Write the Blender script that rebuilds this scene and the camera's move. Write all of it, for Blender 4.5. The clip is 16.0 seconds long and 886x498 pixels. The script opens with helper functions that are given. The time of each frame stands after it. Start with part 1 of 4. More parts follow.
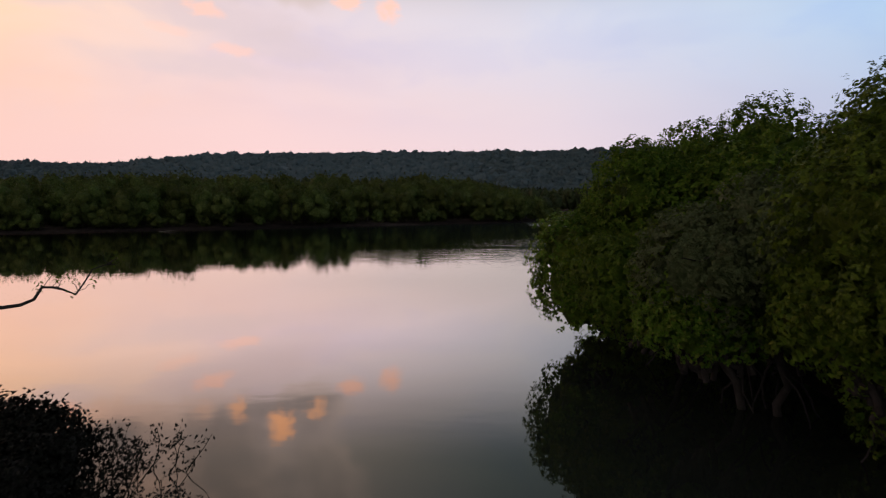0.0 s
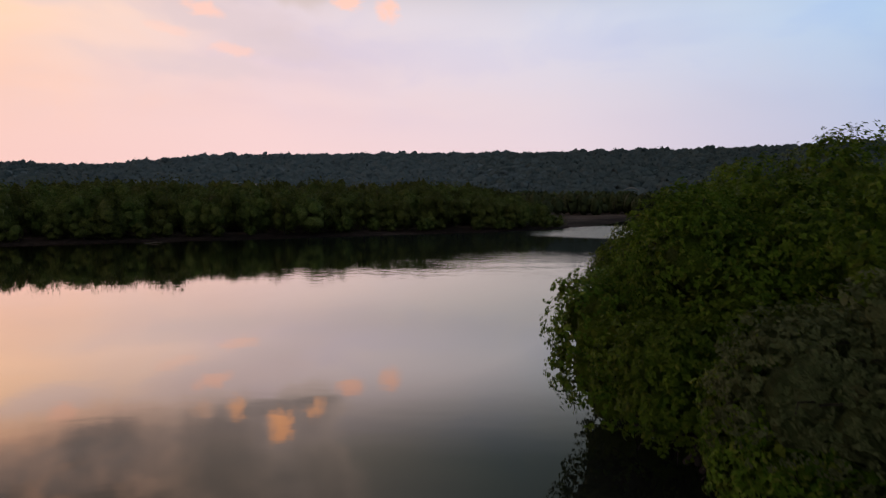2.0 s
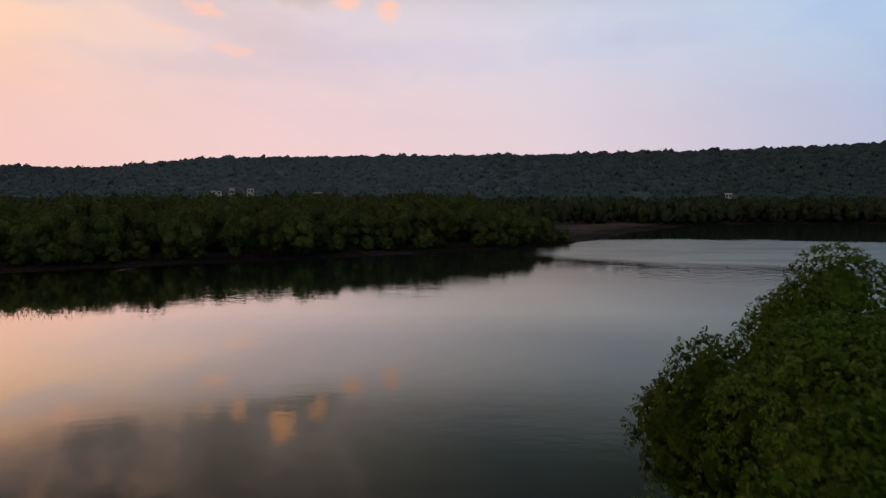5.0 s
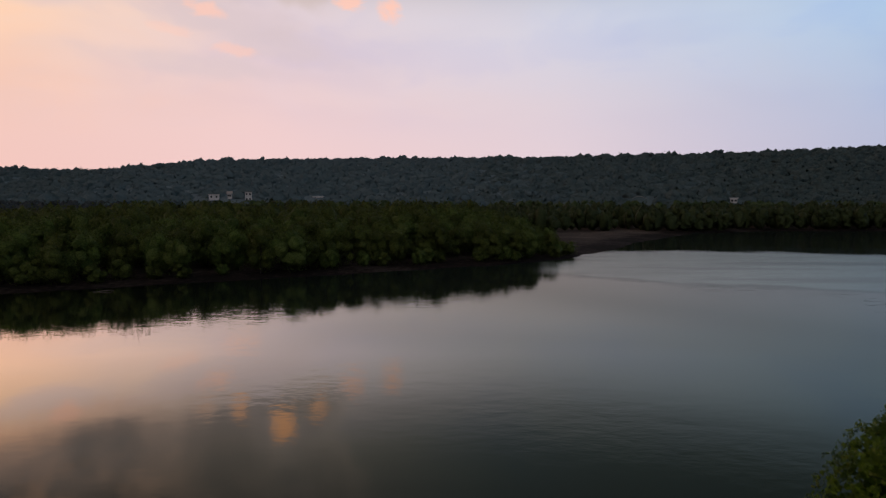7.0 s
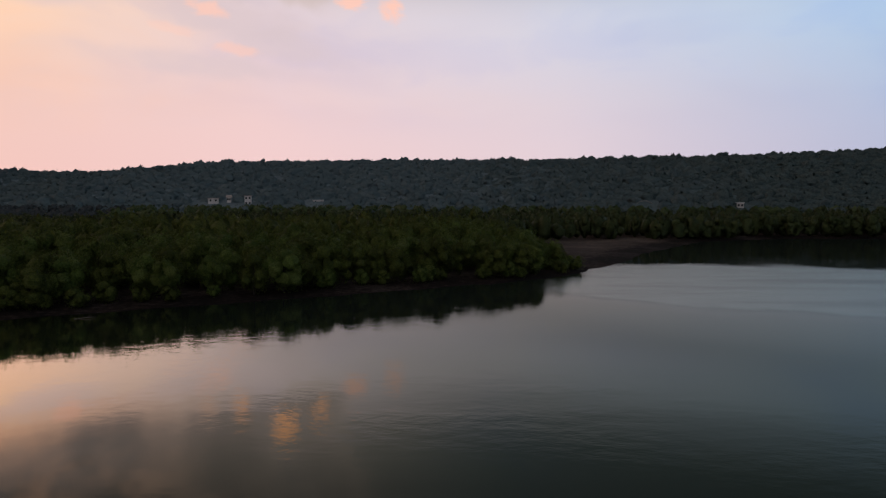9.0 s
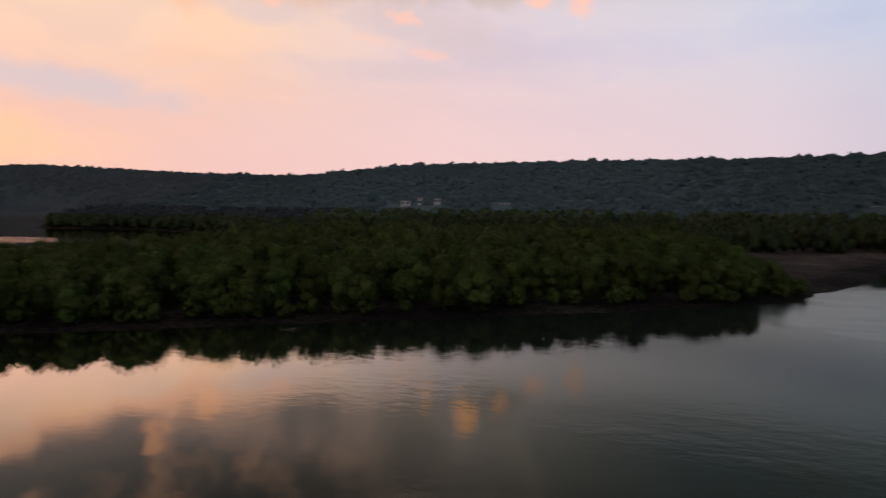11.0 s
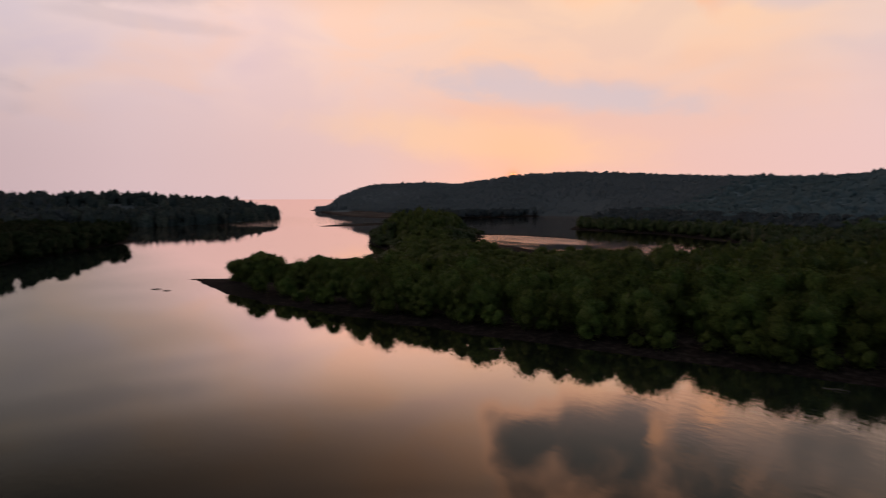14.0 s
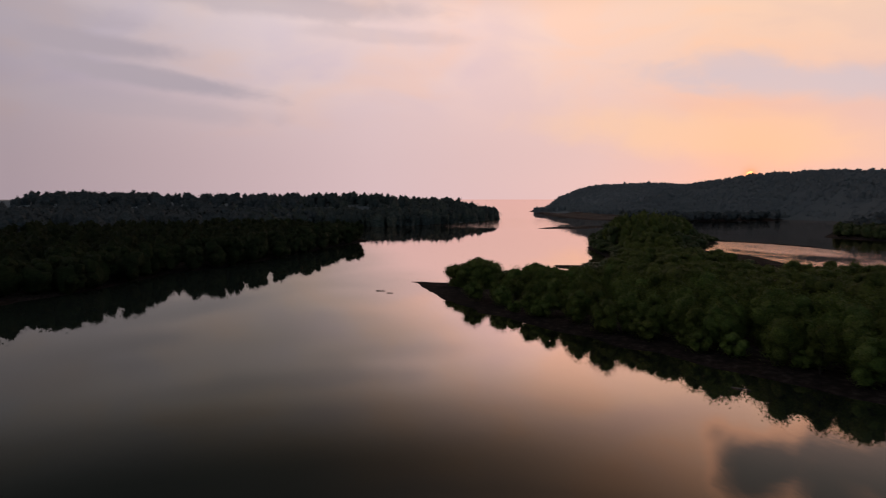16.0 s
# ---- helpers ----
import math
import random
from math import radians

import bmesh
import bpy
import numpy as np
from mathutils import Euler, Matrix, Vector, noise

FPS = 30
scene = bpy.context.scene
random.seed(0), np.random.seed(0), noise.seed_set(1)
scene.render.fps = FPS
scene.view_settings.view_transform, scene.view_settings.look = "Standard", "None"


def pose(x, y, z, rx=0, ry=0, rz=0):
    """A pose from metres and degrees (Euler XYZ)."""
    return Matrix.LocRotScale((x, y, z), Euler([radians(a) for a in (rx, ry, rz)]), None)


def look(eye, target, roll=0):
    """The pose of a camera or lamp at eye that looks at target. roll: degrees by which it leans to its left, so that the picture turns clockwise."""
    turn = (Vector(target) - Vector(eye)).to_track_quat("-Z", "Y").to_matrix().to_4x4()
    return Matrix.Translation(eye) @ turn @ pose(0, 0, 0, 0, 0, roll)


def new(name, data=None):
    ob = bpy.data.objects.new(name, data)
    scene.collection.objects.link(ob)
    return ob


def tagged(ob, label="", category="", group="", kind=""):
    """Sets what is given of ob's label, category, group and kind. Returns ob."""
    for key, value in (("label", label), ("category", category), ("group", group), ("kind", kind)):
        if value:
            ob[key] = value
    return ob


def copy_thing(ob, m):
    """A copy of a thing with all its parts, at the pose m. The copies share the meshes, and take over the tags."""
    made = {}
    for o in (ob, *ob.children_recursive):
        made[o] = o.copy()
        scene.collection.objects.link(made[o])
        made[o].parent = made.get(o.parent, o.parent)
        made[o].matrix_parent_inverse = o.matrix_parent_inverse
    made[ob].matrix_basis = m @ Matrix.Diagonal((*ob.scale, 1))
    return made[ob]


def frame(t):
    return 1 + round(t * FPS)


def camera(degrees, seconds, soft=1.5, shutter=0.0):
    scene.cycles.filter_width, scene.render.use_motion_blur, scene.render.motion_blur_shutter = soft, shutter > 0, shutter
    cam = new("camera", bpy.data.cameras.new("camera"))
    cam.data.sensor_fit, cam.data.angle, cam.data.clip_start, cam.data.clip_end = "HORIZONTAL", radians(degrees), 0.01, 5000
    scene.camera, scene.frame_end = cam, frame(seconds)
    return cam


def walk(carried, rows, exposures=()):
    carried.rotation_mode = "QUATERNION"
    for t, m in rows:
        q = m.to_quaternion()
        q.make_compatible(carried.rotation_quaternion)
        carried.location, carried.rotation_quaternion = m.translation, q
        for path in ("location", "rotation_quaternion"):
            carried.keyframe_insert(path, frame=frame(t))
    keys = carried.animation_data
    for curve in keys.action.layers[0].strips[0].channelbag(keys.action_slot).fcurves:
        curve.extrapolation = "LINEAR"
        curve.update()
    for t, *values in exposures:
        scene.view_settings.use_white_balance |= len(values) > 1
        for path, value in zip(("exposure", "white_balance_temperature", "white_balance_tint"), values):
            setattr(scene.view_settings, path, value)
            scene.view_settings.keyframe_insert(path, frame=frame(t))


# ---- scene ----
cam = camera(68.8, 16.0, soft=1.2, shutter=0.5)
PATH = [
    (0.0, pose(0.00, 0.00, 3.97, 85.55, -0.01, 0.00)),
    (0.5, pose(0.00, 0.84, 4.15, 85.51, 0.04, -0.00)),
    (1.0, pose(0.01, 1.75, 4.46, 85.52, -0.04, -0.03)),
    (1.5, pose(0.04, 2.67, 4.80, 85.52, 0.02, -0.03)),
    (2.0, pose(0.07, 3.63, 5.16, 85.55, -0.06, -0.06)),
    (2.5, pose(0.11, 4.62, 5.54, 85.51, 0.03, -0.02)),
    (3.0, pose(0.17, 5.63, 5.92, 85.51, 0.08, -0.01)),
    (3.5, pose(0.22, 6.67, 6.30, 85.52, -0.01, -0.00)),
    (4.0, pose(0.25, 7.72, 6.69, 85.52, 0.03, -0.01)),
    (6.5, pose(0.56, 13.29, 8.73, 85.55, 0.05, 0.11)),
    (7.0, pose(0.57, 14.37, 9.17, 85.55, 0.01, 0.12)),
    (7.5, pose(0.58, 15.44, 9.62, 85.56, 0.01, 0.15)),
    (8.0, pose(0.59, 16.51, 10.08, 85.56, -0.02, 0.18)),
    (9.2, pose(0.45, 18.65, 11.42, 85.50, 0.00, 0.35)),
    (9.8, pose(0.15, 19.66, 12.04, 85.50, 0.00, 2.40)),
    (10.3, pose(-0.24, 20.49, 12.52, 85.50, 0.00, 6.75)),
    (10.5, pose(-0.40, 20.79, 12.74, 85.38, 0.07, 9.50)),
    (11.0, pose(-1.01, 21.70, 13.07, 85.41, -0.16, 16.42)),
    (11.5, pose(-1.69, 22.62, 13.38, 85.40, -0.06, 24.39)),
    (12.0, pose(-2.44, 23.56, 13.67, 85.41, -0.14, 32.00)),
    (12.5, pose(-3.27, 24.50, 13.95, 85.40, -0.13, 39.45)),
    (13.0, pose(-4.18, 25.44, 14.23, 85.40, -0.07, 46.00)),
    (13.5, pose(-5.17, 26.31, 14.52, 85.42, -0.05, 53.29)),
    (14.0, pose(-6.26, 27.03, 14.82, 85.43, -0.00, 59.74)),
    (14.5, pose(-7.41, 27.59, 15.11, 85.44, 0.12, 66.60)),
    (15.0, pose(-8.57, 28.00, 15.37, 85.49, 0.10, 73.39)),
    (15.5, pose(-9.71, 28.35, 15.59, 85.46, 0.01, 75.95)),
    (16.0, pose(-10.81, 28.68, 15.79, 85.43, -0.03, 78.87)),
]
walk(cam, PATH, exposures=[(0.0, 0.20), (3.5, 0.10), (7.0, 0.05), (11.5, 0.08), (13.5, 0.0), (16.0, 0.0)])

# ---------------------------------------------------------------- sky and sun
SUN_AZ, SUN_EL = 53.6, 1.82          # degrees to the left of +y, degrees up
sun_dir = Vector((-math.sin(radians(SUN_AZ)) * math.cos(radians(SUN_EL)),
                  math.cos(radians(SUN_AZ)) * math.cos(radians(SUN_EL)), math.sin(radians(SUN_EL))))


class Nodes:
    """Short hand for building node trees."""

    def __init__(self, tree):
        self.tree = tree
        tree.nodes.clear()

    def add(self, kind, operation=None, use_clamp=False):
        node = self.tree.nodes.new(kind)
        if operation:
            node.operation = operation
        if use_clamp:
            node.use_clamp = True
        return node

    def put(self, socket, value):
        if isinstance(value, bpy.types.NodeSocket):
            self.tree.links.new(value, socket)
        else:
            socket.default_value = value

    def math(self, op, a, b=0.0, c=0.0, clamp=False):
        node = self.add("ShaderNodeMath", operation=op, use_clamp=clamp)
        for socket, value in zip(node.inputs, (a, b, c)):
            self.put(socket, value)
        return node.outputs[0]

    def vmath(self, op, a, b=None):
        node = self.add("ShaderNodeVectorMath", operation=op)
        self.put(node.inputs[0], a)
        if b is not None:
            self.put(node.inputs[1], b)
        return node.outputs["Value"] if op in ("DOT_PRODUCT", "LENGTH", "DISTANCE") else node.outputs[0]

    def step(self, x, lo, hi, a=0.0, b=1.0):
        node = self.add("ShaderNodeMapRange")
        node.interpolation_type = "SMOOTHSTEP"
        for key, value in (("Value", x), ("From Min", lo), ("From Max", hi), ("To Min", a), ("To Max", b)):
            self.put(node.inputs[key], value)
        return node.outputs[0]

    def mix(self, fac, a, b, blend="MIX"):
        node = self.add("ShaderNodeMix")
        node.data_type, node.blend_type = "RGBA", blend
        for socket, value in zip((node.inputs[0], node.inputs[6], node.inputs[7]), (fac, a, b)):
            if not isinstance(value, bpy.types.NodeSocket) and isinstance(value, tuple) and len(value) == 3:
                value = (*value, 1.0)
            self.put(socket, value)
        return node.outputs[2]

    def ramp(self, fac, stops):
        node = self.add("ShaderNodeValToRGB")
        ramp = node.color_ramp
        while len(ramp.elements) < len(stops):
            ramp.elements.new(0.5)
        for element, (at, colour) in zip(ramp.elements, stops):
            element.position, element.color = at, (*colour, 1.0)
        self.put(node.inputs[0], fac)
        return node.outputs[0]

    def noise(self, vector, scale, detail=4.0, rough=0.55, distortion=0.0):
        node = self.add("ShaderNodeTexNoise")
        self.put(node.inputs["Vector"], vector)
        for key, value in (("Scale", scale), ("Detail", detail), ("Roughness", rough), ("Distortion", distortion)):
            self.put(node.inputs[key], value)
        return node.outputs[0]


def azimuth_stops(*pairs):
    return [((a + 180) / 360, c) for a, c in pairs]


world = bpy.data.worlds.new("dusk_sky")
scene.world = world
world.use_nodes = True
w = Nodes(world.node_tree)
way = w.add("ShaderNodeTexCoord").outputs["Generated"]
parts = w.add("ShaderNodeSeparateXYZ")
w.put(parts.inputs[0], way)
wx, wy, wz = parts.outputs
azim = w.math("MULTIPLY", w.math("ARCTAN2", w.math("MULTIPLY", wx, -1.0), wy), 180 / math.pi)
elev = w.math("MULTIPLY", w.math("ARCSINE", wz), 180 / math.pi)
turn01 = w.math("MULTIPLY_ADD", azim, 1 / 360, 0.5)
low = w.ramp(turn01, azimuth_stops(
    (-180, (.66, .58, .60)), (-125, (.20, .22, .29)), (-80, (.24, .28, .38)), (-34, (.50, .52, .69)), (-10, (.80, .65, .71)), (15, (.92, .64, .64)),
    (40, (.90, .57, .52)), (53, (.90, .53, .45)), (66, (.84, .57, .55)), (85, (.74, .54, .56)), (113, (.42, .33, .37)), (140, (.62, .55, .58)), (180, (.66, .58, .60))))
high = w.ramp(turn01, azimuth_stops(
    (-180, (.68, .64, .66)), (-125, (.18, .21, .28)), (-80, (.24, .33, .48)), (-34, (.46, .64, .85)), (-5, (.72, .69, .78)), (15, (.82, .67, .70)),
    (35, (1.02, .70, .51)), (55, (1.03, .69, .51)), (76, (1.05, .74, .66)), (94, (.87, .70, .68)), (115, (.46, .41, .46)), (140, (.64, .60, .64)), (180, (.68, .64, .66))))
upper = w.ramp(turn01, azimuth_stops(
    (-180, (.44, .43, .45)), (-125, (.12, .15, .18)), (-34, (.10, .15, .16)), (-5, (.19, .23, .24)), (14, (.42, .37, .34)), (28, (.80, .52, .37)),
    (45, (1.3, .80, .54)), (62, (.66, .41, .30)), (72, (.40, .26, .20)), (82, (.24, .17, .145)), (92, (.12, .10, .095)), (115, (.06, .06, .064)), (140, (.30, .29, .32)), (180, (.44, .43, .45))))
sky = w.mix(w.step(elev, 2.0, 17.0), low, high)
sky = w.mix(w.step(elev, 14.5, 23.0), sky, upper)
# dusk deepens towards the zenith
sky = w.mix(w.step(elev, 32.0, 78.0), sky, (.55, .58, .64), "MULTIPLY")
# soft mottling, lilac where the haze is thick and peach where it is thin


def sky_noise(wide, tall, shift=0.0, detail=5.0, rough=0.55, distortion=0.4):
    """Noise over the sky's dome, its features sized in degrees."""
    at = w.add("ShaderNodeCombineXYZ")
    w.put(at.inputs[0], w.math("MULTIPLY_ADD", azim, 1 / wide, shift))
    w.put(at.inputs[1], w.math("DIVIDE", elev, tall))
    return w.noise(at.outputs[0], 1.0, detail, rough, distortion)


fine = sky_noise(4.0, 2.2, 3.0)
shred = sky_noise(2.2, 1.4, 0.0)
mottle = sky_noise(10.0, 5.0, 11.0, 5.0, 0.5)
broad = sky_noise(26.0, 8.0, 5.0, 3.0, 0.5, 0.3)
sky = w.mix(w.math("MULTIPLY", w.math("MULTIPLY", w.step(broad, 0.45, 0.62), w.step(elev, 4.0, 10.0)), 0.30), sky, (.80, .83, .96), "MULTIPLY")
sky = w.mix(w.math("MULTIPLY", w.math("MULTIPLY", w.step(mottle, 0.47, 0.66), w.step(elev, 3.0, 9.0)), w.step(azim, 12.0, 46.0, 0.10, 0.50)), sky, (1.10, .97, .82), "MULTIPLY")
sky = w.mix(w.math("MULTIPLY", w.math("MULTIPLY", w.step(mottle, 0.50, 0.34), w.step(elev, 5.0, 10.0)), 0.40), sky, (.86, .90, 1.02), "MULTIPLY")


def cloud(az, el, wide, tall, tilt=0.0, ragged=0.5, edge=fine, rim=1.15, full=0.25):
    """How thick a single cloud is in a direction: an uneven oval, in degrees."""
    da, de = w.math("SUBTRACT", azim, az), w.math("SUBTRACT", elev, el)
    de = w.math("SUBTRACT", de, w.math("MULTIPLY", da, tilt))
    da, de = w.math("DIVIDE", da, wide), w.math("DIVIDE", de, tall)
    far = w.math("SQRT", w.math("ADD", w.math("MULTIPLY", da, da), w.math("MULTIPLY", de, de)))
    far = w.math("ADD", far, w.math("MULTIPLY", w.math("SUBTRACT", edge, 0.5), 2.4 * ragged))
    return w.step(far, rim, full)


# the yellow glow over the sun, then lilac clouds about it
sky = w.mix(w.math("MULTIPLY", cloud(56, 5.0, 17, 2.6, .10, .35), 0.46), sky, (1.12, .68, .36))
for az, el, wide, tall, tilt, dense in ((50, 8.8, 14.5, 1.55, .11, .90), (55, 10.2, 5.5, 1.5, .10, .80), (46, 9.0, 6, 1.2, .05, .50),
                                       (32, 15.2, 6, 1.4, .05, .55), (18, 14.5, 8, 1.7, .10, .60), (21, 10.8, 9, 1.2, .06, .45), (14, 12.6, 7, 1.6, .15, .50)):
    sky = w.mix(w.math("MULTIPLY", cloud(az, el, wide, tall, tilt, .5, fine, 1.15, .35), dense), sky, (.73, .59, .615))
# grey streaks over the sea
for az, el, wide, tall, tilt, dense in ((103, 9.4, 11, 1.0, .12, .9), (107, 11.6, 8, 1.1, .04, .9), (112, 13.4, 11, 1.4, .02, .5), (106, 7.4, 16, 1.2, .06, .35), (92, 15.6, 15, 1.2, .02, .45), (84, 13.6, 9, .8, .05, .22)):
    sky = w.mix(w.math("MULTIPLY", cloud(az, el, wide, tall, tilt, .42, fine, 1.1, .4), dense), sky, (.46, .39, .44))
# the heaped bank over the hill: dark bellies, rims still lit
puff = w.math("ADD", w.math("MULTIPLY", sky_noise(7.0, 5.6, 2.0, 4.0, 0.48, 0.12), 0.75), w.math("MULTIPLY", sky_noise(17.0, 11.0, 8.0, 2.0, 0.5, 0.1), 0.25))
ragged_el = w.math("MULTIPLY_ADD", w.math("SUBTRACT", sky_noise(9.0, 30.0, 4.0, 4.0, 0.55, 0.3), 0.5), 9.0, elev)
reach = w.math("MULTIPLY", w.step(ragged_el, 13.6, 19.5), w.math("MULTIPLY", w.step(azim, 58.5, 52.0), w.step(azim, 3.0, 18.0)))
heap = w.math("MULTIPLY_ADD", w.math("SUBTRACT", reach, 1.0), 0.34, puff)
warm = w.step(azim, 16.0, 40.0)
sky = w.mix(w.math("MULTIPLY", w.math("MULTIPLY", w.step(heap, 0.22, 0.36), w.math("MULTIPLY", w.step(ragged_el, 14.8, 17.2), w.step(reach, 0.0, 0.35))), w.math("MULTIPLY_ADD", warm, 0.30, 0.50)), sky, w.mix(warm, (.62, .50, .45), (1.05, .58, .38)))
belly = w.mix(w.step(elev, 16.5, 21.5), (.30, .245, .235), (.125, .140, .145))
sky = w.mix(w.math("MULTIPLY", w.math("MULTIPLY", w.step(heap, 0.31, 0.56), w.math("MULTIPLY", w.step(ragged_el, 14.6, 18.4), w.step(reach, 0.0, 0.35))), w.math("MULTIPLY", w.step(azim, 8.0, 34.0, 0.35, 0.95), w.step(elev, 15.9, 17.6))), sky, belly)
# thin grey cloud under the flecks
for az, el, wide, tall, tilt, dense in ((15.5, 17.3, 7.5, 1.5, .06, .62), (22, 15.9, 6, 1.2, .10, .45), (10, 16.7, 4, .9, .15, .40), (25, 19.2, 7, 1.4, .0, .45), (34, 19.3, 7, 1.8, .0, .60), (28, 21.0, 8, 1.5, .0, .45)):
    sky = w.mix(w.math("MULTIPLY", cloud(az, el, wide, tall, tilt, .8, fine, 1.2, .2), w.math("MULTIPLY", w.step(elev, 16.5, 17.4, 0.06, 1.0), dense)), sky, (.30, .265, .265))
# small flecks that still catch the sun
for az, el, wide, tall, dense in ((4.7, 15.9, .8, .9, .8), (8.1, 16.2, .9, .7, .75), (20.1, 15.1, 1.5, .5, .6), (17.8, 12.1, 1.4, .5, .42), (22.6, 13.3, 1.3, .35, .25), (31, 16.2, .9, .8, .5)):
    sky = w.mix(w.math("MULTIPLY", cloud(az, el, wide * 1.4, tall * 1.3, .12, 1.0, shred), dense), sky, (1.12, .62, .47))
for az, el, wide, tall, dense in ((14.3, 18.9, 1.3, 1.6, 1.0), (11.2, 17.8, .8, .8, .7), (17.8, 17.5, .9, 1.0, .65), (21.0, 17.2, 1.0, .8, .2), (41, 19.2, 1.0, 1.6, .55), (37, 17.2, 1.6, 1.0, .5)):
    sky = w.mix(w.math("MULTIPLY", cloud(az, el, wide * 1.15, tall * 1.15, .0, 1.15, shred), dense), sky, (1.30, .66, .36))
disc = w.math("GREATER_THAN", w.vmath("DOT_PRODUCT", way, tuple(sun_dir)), math.cos(radians(0.27)))
halo = w.math("POWER", w.math("MAXIMUM", w.vmath("DOT_PRODUCT", way, tuple(sun_dir)), 0.0), 420.0)
sky = w.mix(w.math("MULTIPLY", halo, 0.28), sky, (1.1, .52, .32))
glow = w.math("POWER", w.math("MAXIMUM", w.vmath("DOT_PRODUCT", way, tuple(sun_dir)), 0.0), 26000.0)
sky = w.mix(w.math("MULTIPLY", glow, 0.85), sky, (1.3, .40, .19))
sky = w.mix(disc, sky, (3.0, 1.0, .38))
air = w.add("ShaderNodeTexSky")
air.sky_type, air.sun_disc = "NISHITA", False
air.sun_elevation, air.sun_rotation = radians(SUN_EL), radians(-SUN_AZ)
back_a = w.add("ShaderNodeBackground")
w.put(back_a.inputs[0], air.outputs[0])
w.put(back_a.inputs[1], 0.004)
back_b = w.add("ShaderNodeBackground")
w.put(back_b.inputs[0], sky)
w.put(back_b.inputs[1], 0.92)
both = w.add("ShaderNodeAddShader")
w.put(both.inputs[0], back_a.outputs[0])
w.put(both.inputs[1], back_b.outputs[0])
w.put(w.add("ShaderNodeOutputWorld").inputs[0], both.outputs[0])

lamp = new("sun", bpy.data.lights.new("sun", "SUN"))
lamp.data.energy, lamp.data.angle, lamp.data.color = 0.3, radians(1.0), (1.0, .62, .38)
lamp.matrix_world = look((0, 0, 300), Vector((0, 0, 300)) - sun_dir)

# ---------------------------------------------------------------- materials


def material(name):
    mat = bpy.data.materials.new(name)
    mat.use_nodes = True
    n = Nodes(mat.node_tree)
    shader = n.add("ShaderNodeBsdfPrincipled")
    n.put(n.add("ShaderNodeOutputMaterial").inputs[0], shader.outputs[0])
    return mat, n, shader


def bump(n, shader, height, strength, distance):
    node = n.add("ShaderNodeBump")
    n.put(node.inputs["Height"], height)
    n.put(node.inputs["Strength"], strength)
    n.put(node.inputs["Distance"], distance)
    n.put(shader.inputs["Normal"], node.outputs[0])


def leaf_material(name, dark, light, dry, gloss=0.5, lets_light=0.25, rugged=0.9, grain=5.0, gaps=0.7):
    """Foliage whose leaves differ one from the next, and whose trees differ too, with shade between leaves painted in.
    """
    mat, n, shader = material(name)
    each = n.add("ShaderNodeNewGeometry").outputs["Random Per Island"]
    tree = n.add("ShaderNodeObjectInfo").outputs["Random"]
    place = n.add("ShaderNodeTexCoord").outputs["Object"]
    clump = n.noise(place, grain * 0.3, 3.0)
    colour = n.mix(n.math("ADD", n.math("MULTIPLY", each, 0.7), n.step(clump, 0.38, 0.66, 0.0, 0.4)), dark, light)
    colour = n.mix(n.math("MULTIPLY", n.step(n.math("ADD", each, n.math("MULTIPLY", tree, 0.25)), 0.92, 1.12), 0.8), colour, dry)
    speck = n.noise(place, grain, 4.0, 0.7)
    # specks of darker colour paint the shade in gaps between leaves
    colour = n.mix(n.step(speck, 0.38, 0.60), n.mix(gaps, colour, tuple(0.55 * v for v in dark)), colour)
    bump(n, shader, speck, rugged, 1.25 / grain)
    hue = n.add("ShaderNodeHueSaturation")
    n.put(hue.inputs["Hue"], n.math("MULTIPLY_ADD", tree, 0.03, 0.48))
    n.put(hue.inputs["Value"], n.math("MULTIPLY_ADD", tree, 0.5, 0.72))
    n.put(hue.inputs["Color"], colour)
    n.put(shader.inputs["Base Color"], hue.outputs[0])
    n.put(shader.inputs["Roughness"], gloss)
    n.put(shader.inputs["Specular IOR Level"], 0.12)
    if lets_light:
        thin = n.add("ShaderNodeBsdfTranslucent")
        n.put(thin.inputs[0], hue.outputs[0])
        blend = n.add("ShaderNodeMixShader")
        n.put(blend.inputs[0], lets_light)
        n.put(blend.inputs[1], shader.outputs[0])
        n.put(blend.inputs[2], thin.outputs[0])
        out = next(node for node in n.tree.nodes if node.type == "OUTPUT_MATERIAL")
        n.put(out.inputs[0], blend.outputs[0])
    return mat


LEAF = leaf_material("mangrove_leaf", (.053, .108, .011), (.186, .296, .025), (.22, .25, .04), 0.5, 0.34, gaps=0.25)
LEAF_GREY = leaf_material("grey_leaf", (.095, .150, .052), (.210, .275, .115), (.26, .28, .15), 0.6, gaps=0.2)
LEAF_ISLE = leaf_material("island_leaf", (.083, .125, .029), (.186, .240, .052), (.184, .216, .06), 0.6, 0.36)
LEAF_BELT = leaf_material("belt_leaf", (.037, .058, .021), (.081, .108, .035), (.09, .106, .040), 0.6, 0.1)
# hill and far-shore leaves: aerial haze is mixed into the base colours
LEAF_HILL = leaf_material("hazed_hill_leaf", (.142, .196, .226), (.172, .228, .250), (.160, .210, .218), 0.9, 0.2, 0.25, 0.9, 0.35)
LEAF_SLOPE = leaf_material("hazed_slope_leaf", (.100, .142, .156), (.128, .172, .178), (.122, .158, .158), 0.9, 0.2, 0.25, 0.9, 0.4)
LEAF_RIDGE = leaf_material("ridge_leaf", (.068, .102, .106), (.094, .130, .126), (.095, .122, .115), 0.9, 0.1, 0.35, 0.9)
